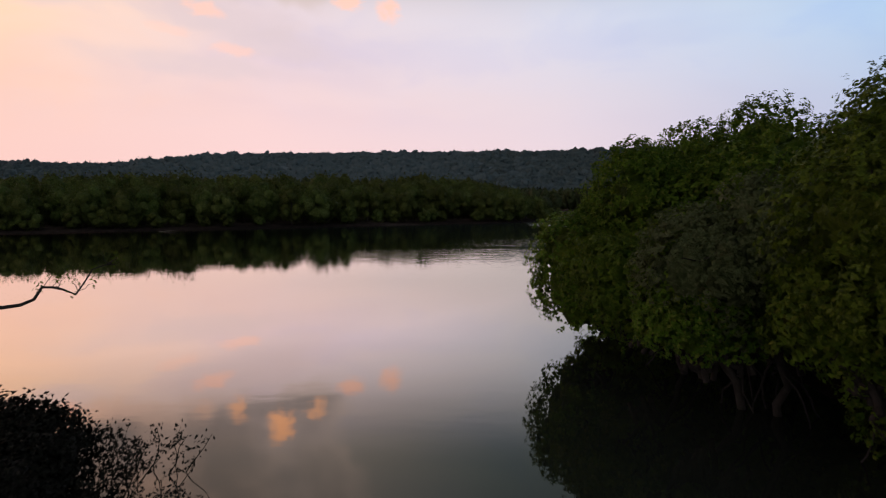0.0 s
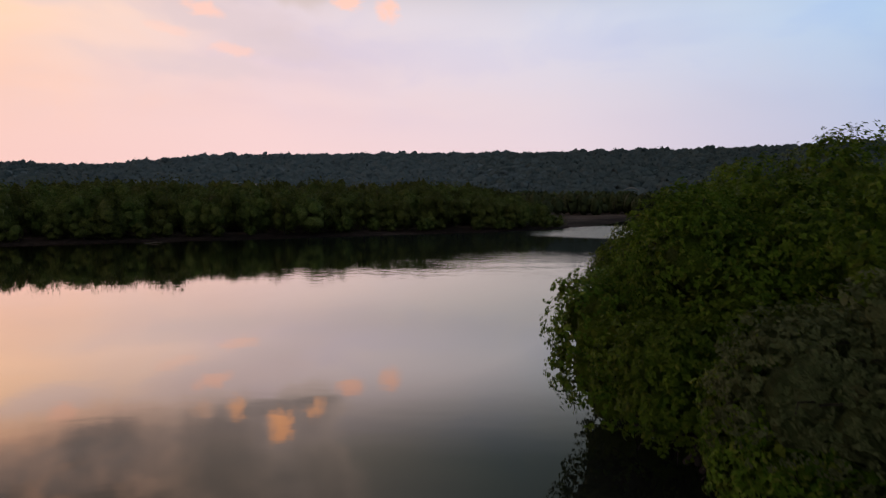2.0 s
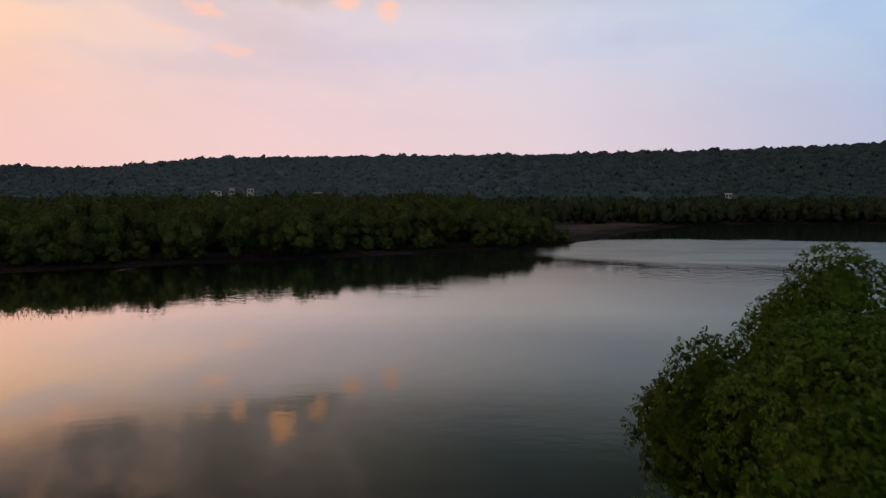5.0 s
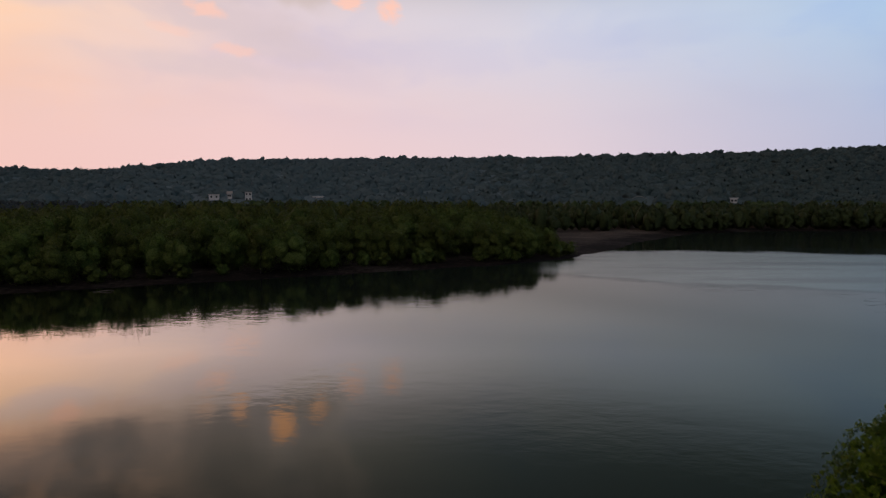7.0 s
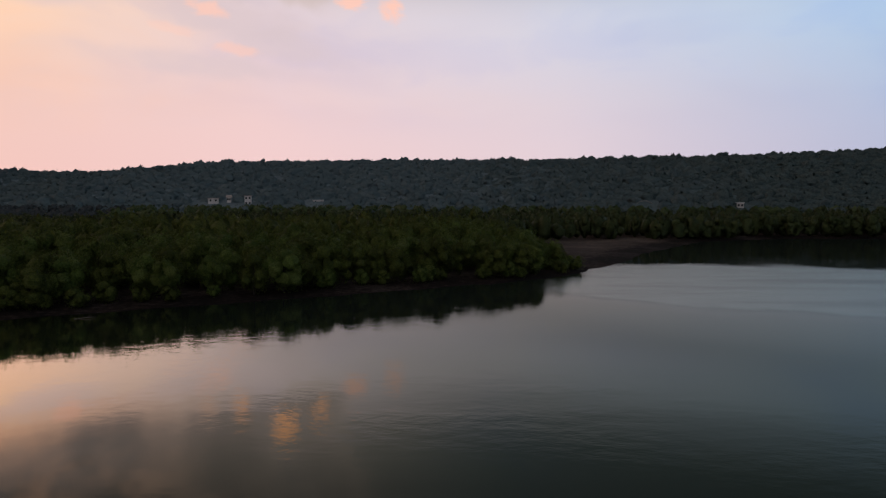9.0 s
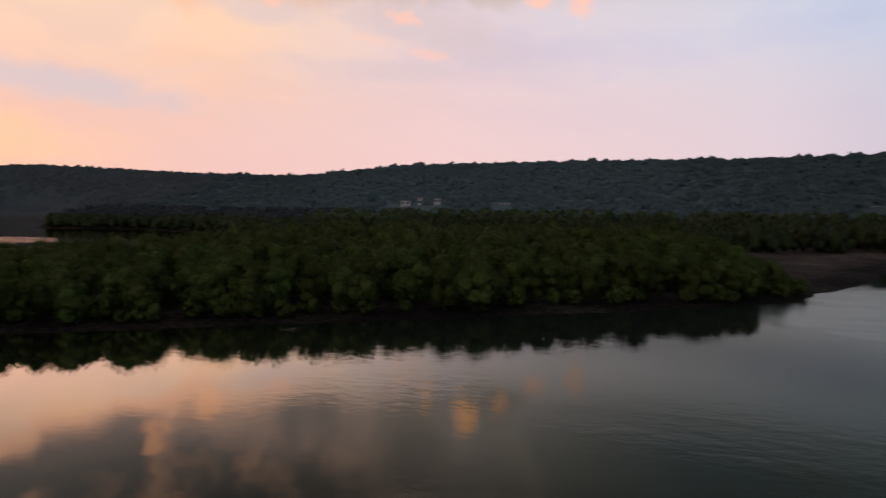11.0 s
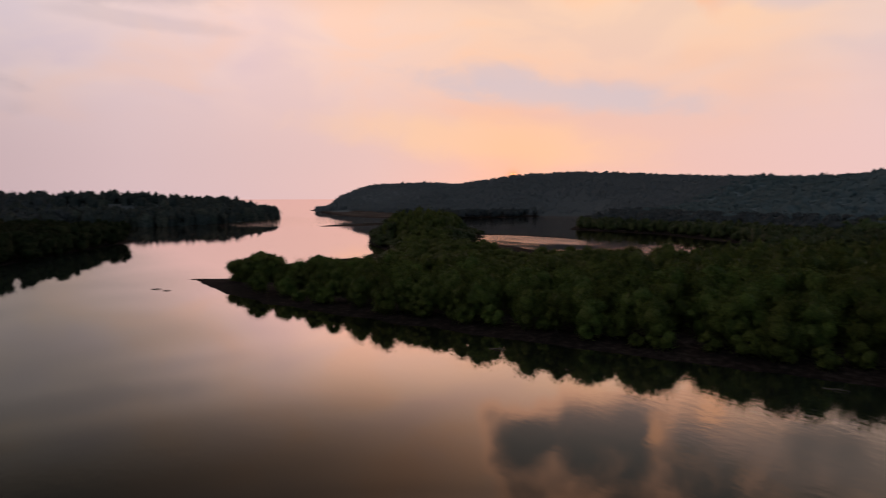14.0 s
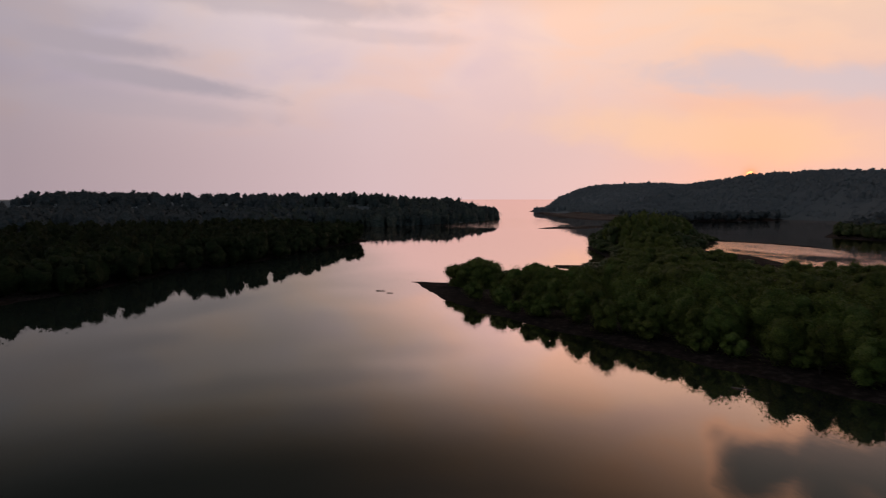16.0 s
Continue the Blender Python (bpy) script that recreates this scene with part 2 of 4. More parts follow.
LEAF_HEAD = leaf_material("hazed_headland_leaf", (.118, .135, .144), (.140, .158, .166), (.130, .146, .152), 0.9, 0.28, 0.15, 0.9, 0.06)
LEAF_POINT = leaf_material("hazed_far_headland_leaf", (.160, .182, .198), (.186, .208, .222), (.178, .198, .208), 0.9, 0.25, 0.15, 0.9, 0.06)
LEAF_FAR = leaf_material("hazed_far_shore_leaf", (.050, .060, .064), (.068, .078, .080), (.07, .08, .08), 0.9, 0.1, 0.35, 0.9)
# cape and bank leaves: colour darkened to stand in for backlight
LEAF_CAPE = leaf_material("backlit_cape_leaf", (.036, .046, .044), (.060, .070, .062), (.07, .078, .06), 0.9, 0.1, 0.35, 0.9)
LEAF_BANK = leaf_material("backlit_bank_leaf", (.019, .027, .010), (.040, .052, .017), (.044, .050, .021), 0.8, 0.35)
# near-black leaf colour for the low shrub
LEAF_DARK = leaf_material("near_black_leaf", (.012, .013, .009), (.024, .025, .016), (.035, .032, .024), 0.8, 0.0)


def bark_material():
    mat, n, shader = material("grey_brown_bark")
    place = n.add("ShaderNodeTexCoord").outputs["Object"]
    grain = n.noise(place, 9.0, 5.0, 0.65)
    n.put(shader.inputs["Base Color"], n.ramp(grain, [(0.3, (.014, .011, .009)), (0.55, (.028, .023, .018)), (0.75, (.055, .046, .038))]))
    n.put(shader.inputs["Roughness"], 0.9)
    bump(n, shader, n.noise(place, 30.0, 4.0), 0.5, 0.02)
    return mat


BARK = bark_material()


def mud_material():
    mat, n, shader = material("tidal_mud")
    place = n.add("ShaderNodeTexCoord").outputs["Object"]
    big, small = n.noise(place, 0.07, 5.0), n.noise(place, 1.3, 6.0, 0.65)
    tone = n.math("ADD", n.math("MULTIPLY", big, 0.5), n.math("MULTIPLY", small, 0.5))
    # the strip wetted by the tide is darker
    level = n.add("ShaderNodeSeparateXYZ")
    n.put(level.inputs[0], place)
    tone = n.math("SUBTRACT", tone, n.step(n.math("ADD", level.outputs[2], n.math("MULTIPLY", small, 0.12)), 0.38, 0.54, 0.17, 0.0))
    n.put(shader.inputs["Base Color"], n.ramp(tone, [(0.28, (.012, .010, .009)), (0.35, (.022, .016, .014)), (0.5, (.070, .054, .047)), (0.66, (.150, .117, .100))]))
    n.put(shader.inputs["Roughness"], 0.95)
    n.put(shader.inputs["Specular IOR Level"], 0.03)
    bump(n, shader, small, 0.3, 0.08)
    return mat


MUD = mud_material()


def water_material():
    mat, n, shader = material("still_tidal_water")
    place = n.add("ShaderNodeTexCoord").outputs["Object"]
    turned = n.add("ShaderNodeMapping")
    n.put(turned.inputs["Vector"], place)
    turned.inputs["Rotation"].default_value = (0, 0, radians(12))
    turned.inputs["Scale"].default_value = (0.5, 1.0, 1.0)
    ripple = n.noise(turned.outputs[0], 2.6, 3.0, 0.5)
    swell = n.noise(turned.outputs[0], 0.35, 2.0, 0.5)
    calm = n.step(n.noise(place, 0.021, 3.0, 0.5, 0.6), 0.44, 0.62, 0.22, 0.8)
    # patches ruffled by the wind: the side creek's mouth, the lagoon, the open river mouth
    ragged = n.math("MULTIPLY", n.noise(place, 0.05, 3.0), 0.7)
    across = n.add("ShaderNodeSeparateXYZ")
    n.put(across.inputs[0], place)
    n_x = across.outputs[0]
    ruffled = 0.0
    for cx, cy, rx, ry in ((46, 103, 40, 30), (-190, 168, 34, 17), (-430, 130, 120, 60)):
        gust = n.add("ShaderNodeMapping")
        n.put(gust.inputs["Vector"], place)
        gust.inputs["Location"].default_value = (-cx / rx, -cy / ry, 0)
        gust.inputs["Scale"].default_value = (1 / rx, 1 / ry, 0)
        ruffled = n.math("MAXIMUM", ruffled, n.step(n.math("ADD", n.vmath("LENGTH", gust.outputs[0]), ragged), 1.34, 1.10))
    streak = n.add("ShaderNodeMapping")
    n.put(streak.inputs["Vector"], place)
    streak.inputs["Rotation"].default_value = (0, 0, radians(28))
    streak.inputs["Scale"].default_value = (0.03, 0.22, 1.0)
    ruffled = n.math("MULTIPLY", ruffled, n.step(n.noise(streak.outputs[0], 1.0, 3.0, 0.6, 0.3), 0.34, 0.54, n.step(n_x, -60.0, 0.0, 0.6, 0.88), 1.0))
    calm = n.math("ADD", calm, n.math("MULTIPLY", ruffled, 1.6))
    # longer wavelets where the breeze reaches the open stream
    east = n.add("ShaderNodeSeparateXYZ")
    n.put(east.inputs[0], place)
    west = n.math("MULTIPLY", n.math("MAXIMUM", n.math("SUBTRACT", -20.0, east.outputs[0]), 0.0), 0.42)
    silt = n.math("ADD", n.math("SUBTRACT", east.outputs[1], west), n.math("MAXIMUM", n.math("ADD", east.outputs[0], 20.0), 0.0))
    lap = n.add("ShaderNodeMapping")
    n.put(lap.inputs["Vector"], place)
    lap.inputs["Rotation"].default_value = (0, 0, radians(14))
    lap.inputs["Scale"].default_value = (0.62, 0.9, 1.0)
    wavelet = n.math("MULTIPLY", n.noise(lap.outputs[0], 1.05, 3.0, 0.6), n.step(silt, 44.0, 72.0, 0.10, 3.0))
    wavelet = n.math("MULTIPLY", wavelet, n.step(n.noise(place, 0.045, 3.0, 0.5, 0.8), 0.40, 0.62, 0.35, 1.3))
    height = n.math("ADD", n.math("MULTIPLY", ripple, n.math("MULTIPLY", calm, 0.8)), n.math("MULTIPLY", swell, 0.7))
    height = n.math("ADD", height, wavelet)
    n.put(shader.inputs["Base Color"], (.014, .019, .016, 1))
    n.put(shader.inputs["Roughness"], 0.6)
    n.put(shader.inputs["Specular IOR Level"], 0.0)
    node = n.add("ShaderNodeBump")
    n.put(node.inputs["Height"], height)
    n.put(node.inputs["Strength"], 0.10)
    n.put(node.inputs["Distance"], 0.06)
    mirror = n.add("ShaderNodeBsdfGlossy")
    n.put(mirror.inputs["Roughness"], n.math("MULTIPLY_ADD", ruffled, n.step(n_x, -60.0, 0.0, 0.11, 0.2), 0.02))
    n.put(mirror.inputs["Normal"], node.outputs[0])
    facing = n.add("ShaderNodeLayerWeight")
    n.put(facing.inputs["Blend"], 0.5)
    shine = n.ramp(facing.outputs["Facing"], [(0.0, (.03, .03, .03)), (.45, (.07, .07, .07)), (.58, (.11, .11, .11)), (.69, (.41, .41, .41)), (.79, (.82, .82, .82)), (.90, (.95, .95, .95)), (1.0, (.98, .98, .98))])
    # a weaker and a stronger mirror curve, laid over the water by place
    dim_mirror = n.ramp(facing.outputs["Facing"], [(0.0, (.03, .03, .03)), (.45, (.04, .04, .04)), (.58, (.065, .065, .065)), (.69, (.145, .145, .145)), (.79, (.35, .35, .35)), (.90, (.78, .78, .78)), (1.0, (.98, .98, .98))])
    bright_mirror = n.ramp(facing.outputs["Facing"], [(0.0, (.08, .08, .08)), (.45, (.14, .14, .14)), (.58, (.24, .24, .24)), (.69, (.42, .42, .42)), (.79, (.72, .72, .72)), (.90, (.92, .92, .92)), (1.0, (.98, .98, .98))])
    # reflections weakened by place: middle, east, south-west; stronger near the start and where ruffled
    # stands in for polarised skylight that reflects weakly away from the sun
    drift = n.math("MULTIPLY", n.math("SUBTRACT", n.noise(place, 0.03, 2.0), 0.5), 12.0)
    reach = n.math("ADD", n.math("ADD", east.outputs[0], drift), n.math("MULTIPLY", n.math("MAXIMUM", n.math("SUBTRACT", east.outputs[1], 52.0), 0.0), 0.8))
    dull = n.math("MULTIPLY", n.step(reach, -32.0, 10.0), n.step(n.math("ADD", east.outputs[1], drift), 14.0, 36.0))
    dim_west = n.math("MULTIPLY", n.step(n.math("ADD", east.outputs[0], drift), -22.0, -50.0), n.step(n.math("ADD", east.outputs[1], drift), 56.0, 20.0))
    dull = n.math("MAXIMUM", dull, dim_west)
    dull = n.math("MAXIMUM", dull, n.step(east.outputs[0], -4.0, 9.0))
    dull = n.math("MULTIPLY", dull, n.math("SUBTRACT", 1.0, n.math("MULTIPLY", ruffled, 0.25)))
    # the reflection's colour is tinted too: orange westward, greenish where dimmed
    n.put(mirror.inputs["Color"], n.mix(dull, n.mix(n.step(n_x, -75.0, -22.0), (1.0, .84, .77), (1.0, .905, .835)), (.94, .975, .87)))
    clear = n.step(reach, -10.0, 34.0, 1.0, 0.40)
    clear = n.math("MULTIPLY", clear, n.math("SUBTRACT", 1.0, n.math("MULTIPLY", dim_west, 0.42)))
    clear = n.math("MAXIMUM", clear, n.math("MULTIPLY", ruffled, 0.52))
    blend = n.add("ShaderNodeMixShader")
    n.put(blend.inputs[0], n.math("MULTIPLY", n.mix(dull, n.mix(n.math("MULTIPLY", n.step(east.outputs[1], 21.0, 11.0), n.step(east.outputs[0], -30.0, -18.0)), shine, bright_mirror), dim_mirror), clear))
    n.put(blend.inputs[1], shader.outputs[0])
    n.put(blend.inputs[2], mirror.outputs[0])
    out = next(node for node in n.tree.nodes if node.type == "OUTPUT_MATERIAL")
    n.put(out.inputs[0], blend.outputs[0])
    return mat


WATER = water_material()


def plain_material(name, colour, rough=0.8, grain=0.25, scale=3.0):
    mat, n, shader = material(name)
    place = n.add("ShaderNodeTexCoord").outputs["Object"]
    tone = n.step(n.noise(place, scale, 5.0, 0.65), 0.3, 0.7, 1.0 - grain, 1.0 + grain)
    lit = n.vmath("MULTIPLY", colour, (1, 1, 1))
    node = n.add("ShaderNodeVectorMath", operation="SCALE")
    n.put(node.inputs[0], lit)
    n.put(node.inputs["Scale"], tone)
    n.put(shader.inputs["Base Color"], node.outputs[0])
    n.put(shader.inputs["Roughness"], rough)
    return mat


PLASTER = plain_material("white_plaster", (.52, .50, .48))
ROOFING = plain_material("weathered_roof_sheet", (.34, .30, .27), 0.7)
PALE_ROOF = plain_material("pale_roof_sheet", (.62, .62, .62), 0.5)
DARK_OPENING = plain_material("dark_window_glass", (.03, .035, .04), 0.2)
WOOD = plain_material("wet_driftwood", (.10, .08, .06), 0.8)

# ---------------------------------------------------------------- mesh helpers
rng = np.random.default_rng(7)


def mesh_of(name, verts, quads, mats, mat_index=None, smooth=False, normals=None):
    """A mesh from an array of corners and one of four-cornered faces; normals round off the shading of foliage."""
    verts, quads = np.asarray(verts, np.float32), np.asarray(quads, np.int32)
    mesh = bpy.data.meshes.new(name)
    mesh.vertices.add(len(verts))
    mesh.vertices.foreach_set("co", verts.ravel())
    mesh.loops.add(quads.size)
    mesh.loops.foreach_set("vertex_index", quads.ravel())
    mesh.polygons.add(len(quads))
    mesh.polygons.foreach_set("loop_start", np.arange(0, quads.size, 4, dtype=np.int32))
    mesh.polygons.foreach_set("loop_total", np.full(len(quads), 4, np.int32))
    for mat in mats:
        mesh.materials.append(mat)
    if mat_index is not None:
        mesh.polygons.foreach_set("material_index", np.asarray(mat_index, np.int32))
    mesh.polygons.foreach_set("use_smooth", np.full(len(quads), bool(smooth)))
    mesh.update(calc_edges=True)
    mesh.validate()
    if normals is not None and len(normals) == len(mesh.vertices):
        mesh.normals_split_custom_set_from_vertices(normals.astype(np.float32))
    return mesh


def part(name, mesh, parent, label=""):
    ob = new(name, mesh)
    ob.parent = parent
    return tagged(ob, label)


def unit(v):
    return v / np.maximum(np.linalg.norm(v, axis=-1, keepdims=True), 1e-9)


def leaves(centres, normals, length, width, shape=4):
    """Leaf faces about the centres, facing along the normals: four corners each, or two folded halves."""
    n = len(centres)
    normals = unit(normals)
    side = unit(np.cross(normals, rng.normal(size=(n, 3))))
    along = np.cross(side, normals)
    length, width = (np.broadcast_to(v, (n,))[:, None] for v in (length, width))
    if shape == 4:
        quad = np.stack([centres - along * length / 2, centres + side * width / 2 + normals * width * .12,
                         centres + along * length / 2, centres - side * width / 2 + normals * width * .12], 1)
        return quad.reshape(-1, 3), np.arange(4 * n).reshape(n, 4)[:, ::-1]
    lift = normals * width * .18
    pts = [centres - along * length / 2, centres - along * length * .1 + side * width / 2 + lift, centres + along * length * .28 + side * width * .42 + lift,
           centres + along * length / 2, centres + along * length * .28 - side * width * .42 + lift, centres - along * length * .1 - side * width / 2 + lift]
    verts = np.stack(pts, 1).reshape(-1, 3)
    k = np.arange(n)[:, None] * 6
    return verts, np.concatenate([k + [3, 2, 1, 0], k + [5, 4, 3, 0]])


def tube(points, radii, sides=6):
    """A tapered tube along the points."""
    points, radii = np.asarray(points, float), np.asarray(radii, float)
    ways = unit(np.gradient(points, axis=0))
    side = unit(np.cross(ways, np.array([.31, .17, .93]) + 0 * ways))
    other = np.cross(ways, side)
    a = np.linspace(0, 2 * np.pi, sides, endpoint=False)
    ring = points[:, None] + radii[:, None, None] * (np.cos(a)[None, :, None] * side[:, None] + np.sin(a)[None, :, None] * other[:, None])
    k, j = np.meshgrid(np.arange(len(points) - 1), np.arange(sides), indexing="ij")
    nxt = (j + 1) % sides
    quads = np.stack([k * sides + j, k * sides + nxt, (k + 1) * sides + nxt, (k + 1) * sides + j], -1).reshape(-1, 4)
    return ring.reshape(-1, 3), quads


def join(pieces):
    """Several pieces (corners, faces, and normals where they have them) as one."""
    base, quads = 0, []
    for piece in pieces:
        quads.append(piece[1] + base)
        base += len(piece[0])
    return tuple([np.concatenate([p[0] for p in pieces]), np.concatenate(quads)] + ([np.concatenate([p[2] for p in pieces])] if len(pieces[0]) > 2 else []))


def sphere_ways(n):
    return unit(rng.normal(size=(n, 3)))


def lobes_of(radius, base, top, count, spread=0.62, least=.34, most=.52):
    """Lobes (centre, radius) of an uneven crown between the heights base and top."""
    out = []
    mid, half = (base + top) / 2, (top - base) / 2
    for k in range(count):
        d = sphere_ways(1)[0]
        u = rng.uniform(.45, 1.0) ** .5 * spread
        r = rng.uniform(least, most)
        out.append((np.array([d[0] * radius * u, d[1] * radius * u, mid + d[2] * half * u]), np.array([radius * r, radius * r, min(half, radius) * r * 1.05])))
    return out


def buried(at, pick, lobes, share=0.86):
    """Which points lie inside a lobe other than their own."""
    out = np.zeros(len(at), bool)
    for k, (c, r) in enumerate(lobes):
        out |= (np.linalg.norm((at - c) / r, axis=1) < share) & (pick != k)
    return out


def crown(lobes, count, length, width, inner=0.35, shag=0.16, up=0.35, under=False, wild=1.0, mixed=.40):
    """Leaf sprays over lobes, with gaps between the lobes and some inside, shaded as rounded masses."""
    area = np.array([r[0] * r[2] for _, r in lobes])
    pick = rng.choice(len(lobes), count * 3, p=area / area.sum())
    centre = np.array([c for c, _ in lobes])[pick]
    radius = np.array([r for _, r in lobes])[pick]
    ways = sphere_ways(count * 3)
    if not under:
        ways[:, 2] = np.where(ways[:, 2] < -.45, -ways[:, 2], ways[:, 2])
    depth = np.where(rng.random(count * 3) < inner, rng.uniform(.55, .9, count * 3), 1 + rng.normal(size=count * 3) * shag * .5)
    at = centre + ways * radius * depth[:, None]
    keep = np.flatnonzero(~buried(at, pick, lobes))[:count]
    at, ways = at[keep], ways[keep]
    face = ways * .45 + sphere_ways(len(at)) * wild + np.array([0, 0, up])
    face *= np.where(np.sum(face * ways, 1, keepdims=True) < 0, -1, 1)
    size = rng.uniform(.7, 1.3, len(at))
    verts, quads = leaves(at, face, length * size, width * size)
    normals = unit(unit(ways) + sphere_ways(len(at)) * mixed + np.array([0, 0, .25]))
    return verts, quads, np.repeat(normals, 4, 0)


def cores(lobes, share=0.72, around=6, rings=4):
    """The close foliage inside each lobe, as a lumpy closed body."""
    pieces = []
    u = np.linspace(0, 2 * np.pi, around, endpoint=False)
    v = np.linspace(.12, np.pi - .12, rings + 1)
    ball = np.stack([np.outer(np.sin(v), np.cos(u)), np.outer(np.sin(v), np.sin(u)), np.outer(np.cos(v), np.ones(around))], -1).reshape(-1, 3)
    k, j = np.meshgrid(np.arange(rings), np.arange(around), indexing="ij")
    nxt = (j + 1) % around
    quads = np.stack([k * around + j, (k + 1) * around + j, (k + 1) * around + nxt, k * around + nxt], -1).reshape(-1, 4)
    for c, r in lobes:
        pieces.append((c + ball * r * share * rng.uniform(.80, 1.20, (len(ball), 1)), quads, unit(ball + rng.normal(size=ball.shape) * .45 + np.array([0, 0, .15]))))
    return join(pieces)


def leafy(leaf_piece, core_piece):
    """Leaves and close foliage as one mesh's corners, faces, material slots and normals."""
    verts, quads, normals = join([leaf_piece, core_piece])
    return verts, quads, np.r_[np.zeros(len(leaf_piece[1]), int), np.ones(len(core_piece[1]), int)], normals


# ---------------------------------------------------------------- shores and land
MAIN = [(-131, 46), (-108, 48), (-96, 51), (-81, 57), (-69, 62.5), (-60, 66.5), (-43, 75.5), (-33, 81), (-23, 86), (-12, 92), (0, 99), (9, 104), (18, 111),
        (23, 119), (29, 127), (40, 148), (52, 165), (67, 186), (95, 198), (130, 196), (200, 190), (300, 170), (420, 140), (700, 120), (2600, 60), (2600, 2600),
        (-2600, 2600), (-2600, 1500), (-1400, 900), (-900, 420), (-690, 268), (-655, 250), (-560, 228), (-496, 217), (-430, 216), (-398, 245), (-394, 300), (-415, 365),
        (-380, 372), (-330, 345), (-290, 305), (-265, 258), (-232, 225), (-186, 232), (-140, 214), (-112, 184), (-104, 158), (-112, 136), (-134, 120), (-150, 121), (-168, 129), (-190, 146),
        (-220, 170), (-234, 176), (-239, 160), (-241, 138), (-232, 127), (-222, 122), (-198, 111), (-170, 104), (-151, 93), (-143, 86), (-130, 80), (-127, 68), (-126, 60), (-128, 52)]
LEFT = [(-245.0, 48.0), (-223.1, 36.4), (-184.3, 19.6), (-160.1, 7.0), (-151.7, -1.4), (-133.9, -6.7), (-122.3, -11.9), (-115.0, -17.2), (-90, -34), (-60, -48), (-30, -52), (-14, -34), (-9.5, -12), (-8.5, 0), (-7.6, 7), (-9, 10.5),
        (-14, 10), (-22, -4), (-40, -30), (-70, -70), (-70, -400), (-500, -700), (-900, -500), (-700, -200), (-520, -150), (-420, -60), (-330, 10), (-290, 20), (-262, 44)]
CAPE = [(-385, -25), (-362, 40), (-358, 70), (-385, 105), (-440, 145), (-467, 158), (-490, 160), (-540, 140), (-640, 40), (-800, -260), (-700, -500), (-500, -300), (-430, -120)]
RIGHT = [(8.5, -40), (8.6, 0), (8.6, 8), (8.2, 15), (8.6, 20), (10, 25), (13, 30), (20, 38), (40, 48), (80, 60), (160, 70), (420, 60), (2000, -40), (2000, -1500), (-30, -1500), (-30, -52), (-14, -46), (-2, -42)]
BARS = [[(-330, 141), (-322, 139), (-318, 160), (-330, 190), (-345, 205), (-349, 182), (-340, 160)],
        [(-154, 83), (-147, 81.5), (-143, 87), (-147, 94), (-151, 91)],
        [(-186, 142), (-176, 145), (-164, 144.5), (-152, 141), (-143, 138), (-134, 135), (-133, 129), (-138, 130), (-143, 126), (-160, 127), (-180, 134)],
        [(-229, 172), (-222, 176), (-205, 183), (-188, 186), (-189, 183.5), (-206, 180), (-223, 171)],
        [(-372, 205), (-372, 195), (-352, 190), (-330, 178), (-330, 181), (-350, 197)],
        [(-392, 60), (-340, 112), (-352, 104), (-380, 80)]]


def signed(px, py, poly):
    """Distance to a polygon's edge, positive inside."""
    p = np.asarray(poly, float)
    q = np.roll(p, -1, 0)
    best, inside = np.full(px.shape, 1e9), np.zeros(px.shape, bool)
    for (ax, ay), (bx, by) in zip(p, q):
        dx, dy = bx - ax, by - ay
        t = np.clip(((px - ax) * dx + (py - ay) * dy) / (dx * dx + dy * dy), 0, 1)
        best = np.minimum(best, np.hypot(px - ax - t * dx, py - ay - t * dy))
        if ay != by:
            inside ^= ((ay > py) != (by > py)) & (px < (bx - ax) * (py - ay) / (by - ay) + ax)
    return np.where(inside, best, -best)


def wobble(x, y, s, seed):
    """Smooth unevenness about 0 from a few waves."""
    r = np.random.default_rng(seed)
    out = np.zeros_like(np.asarray(x, float))
    for k in range(7):
        a, f, ph = r.uniform(0, 2 * np.pi), r.uniform(.6, 2.2) / s, r.uniform(0, 6.28)
        out += np.sin((x * np.cos(a) + y * np.sin(a)) * f * 6.28 + ph)
    return out / 7


# crest lines of the wooded hills: x, y, height of the ground, half width of the slope
CRESTS = [
    [(700, 380, 46, 170), (420, 400, 41, 160), (280, 425, 37, 190), (190, 440, 33.5, 220), (70, 470, 32, 240), (-42, 520, 34.5, 270), (-149, 505, 32.5, 255), (-200, 500, 28, 190), (-260, 490, 25, 120)],
    [(-260, 490, 25, 120), (-330, 460, 26, 110), (-400, 450, 30, 105), (-460, 430, 33, 100), (-500, 400, 31, 95), (-540, 350, 22, 80)],
    [(-540, 350, 22, 90), (-600, 360, 25, 95), (-660, 330, 24, 85), (-690, 300, 12, 60), (-700, 270, 2, 40)],
    [(-470, 110, 4.5, 60), (-520, 60, 7.5, 70), (-580, -60, 7, 90), (-640, -200, 9, 110), (-640, -400, 9, 120)],
]


def hill(px, py):
    out = np.zeros_like(px)
    for line in CRESTS:
        for (ax, ay, ah, aw), (bx, by, bh, bw) in zip(line, line[1:]):
            dx, dy = bx - ax, by - ay
            t = np.clip(((px - ax) * dx + (py - ay) * dy) / (dx * dx + dy * dy), 0, 1)
            d = np.hypot(px - ax - t * dx, py - ay - t * dy)
            h, wd = ah + (bh - ah) * t, aw + (bw - aw) * t
            u = np.clip(d / wd, 0, 1)
            out = np.maximum(out, h * (1 - u * u * (3 - 2 * u)))
    return out


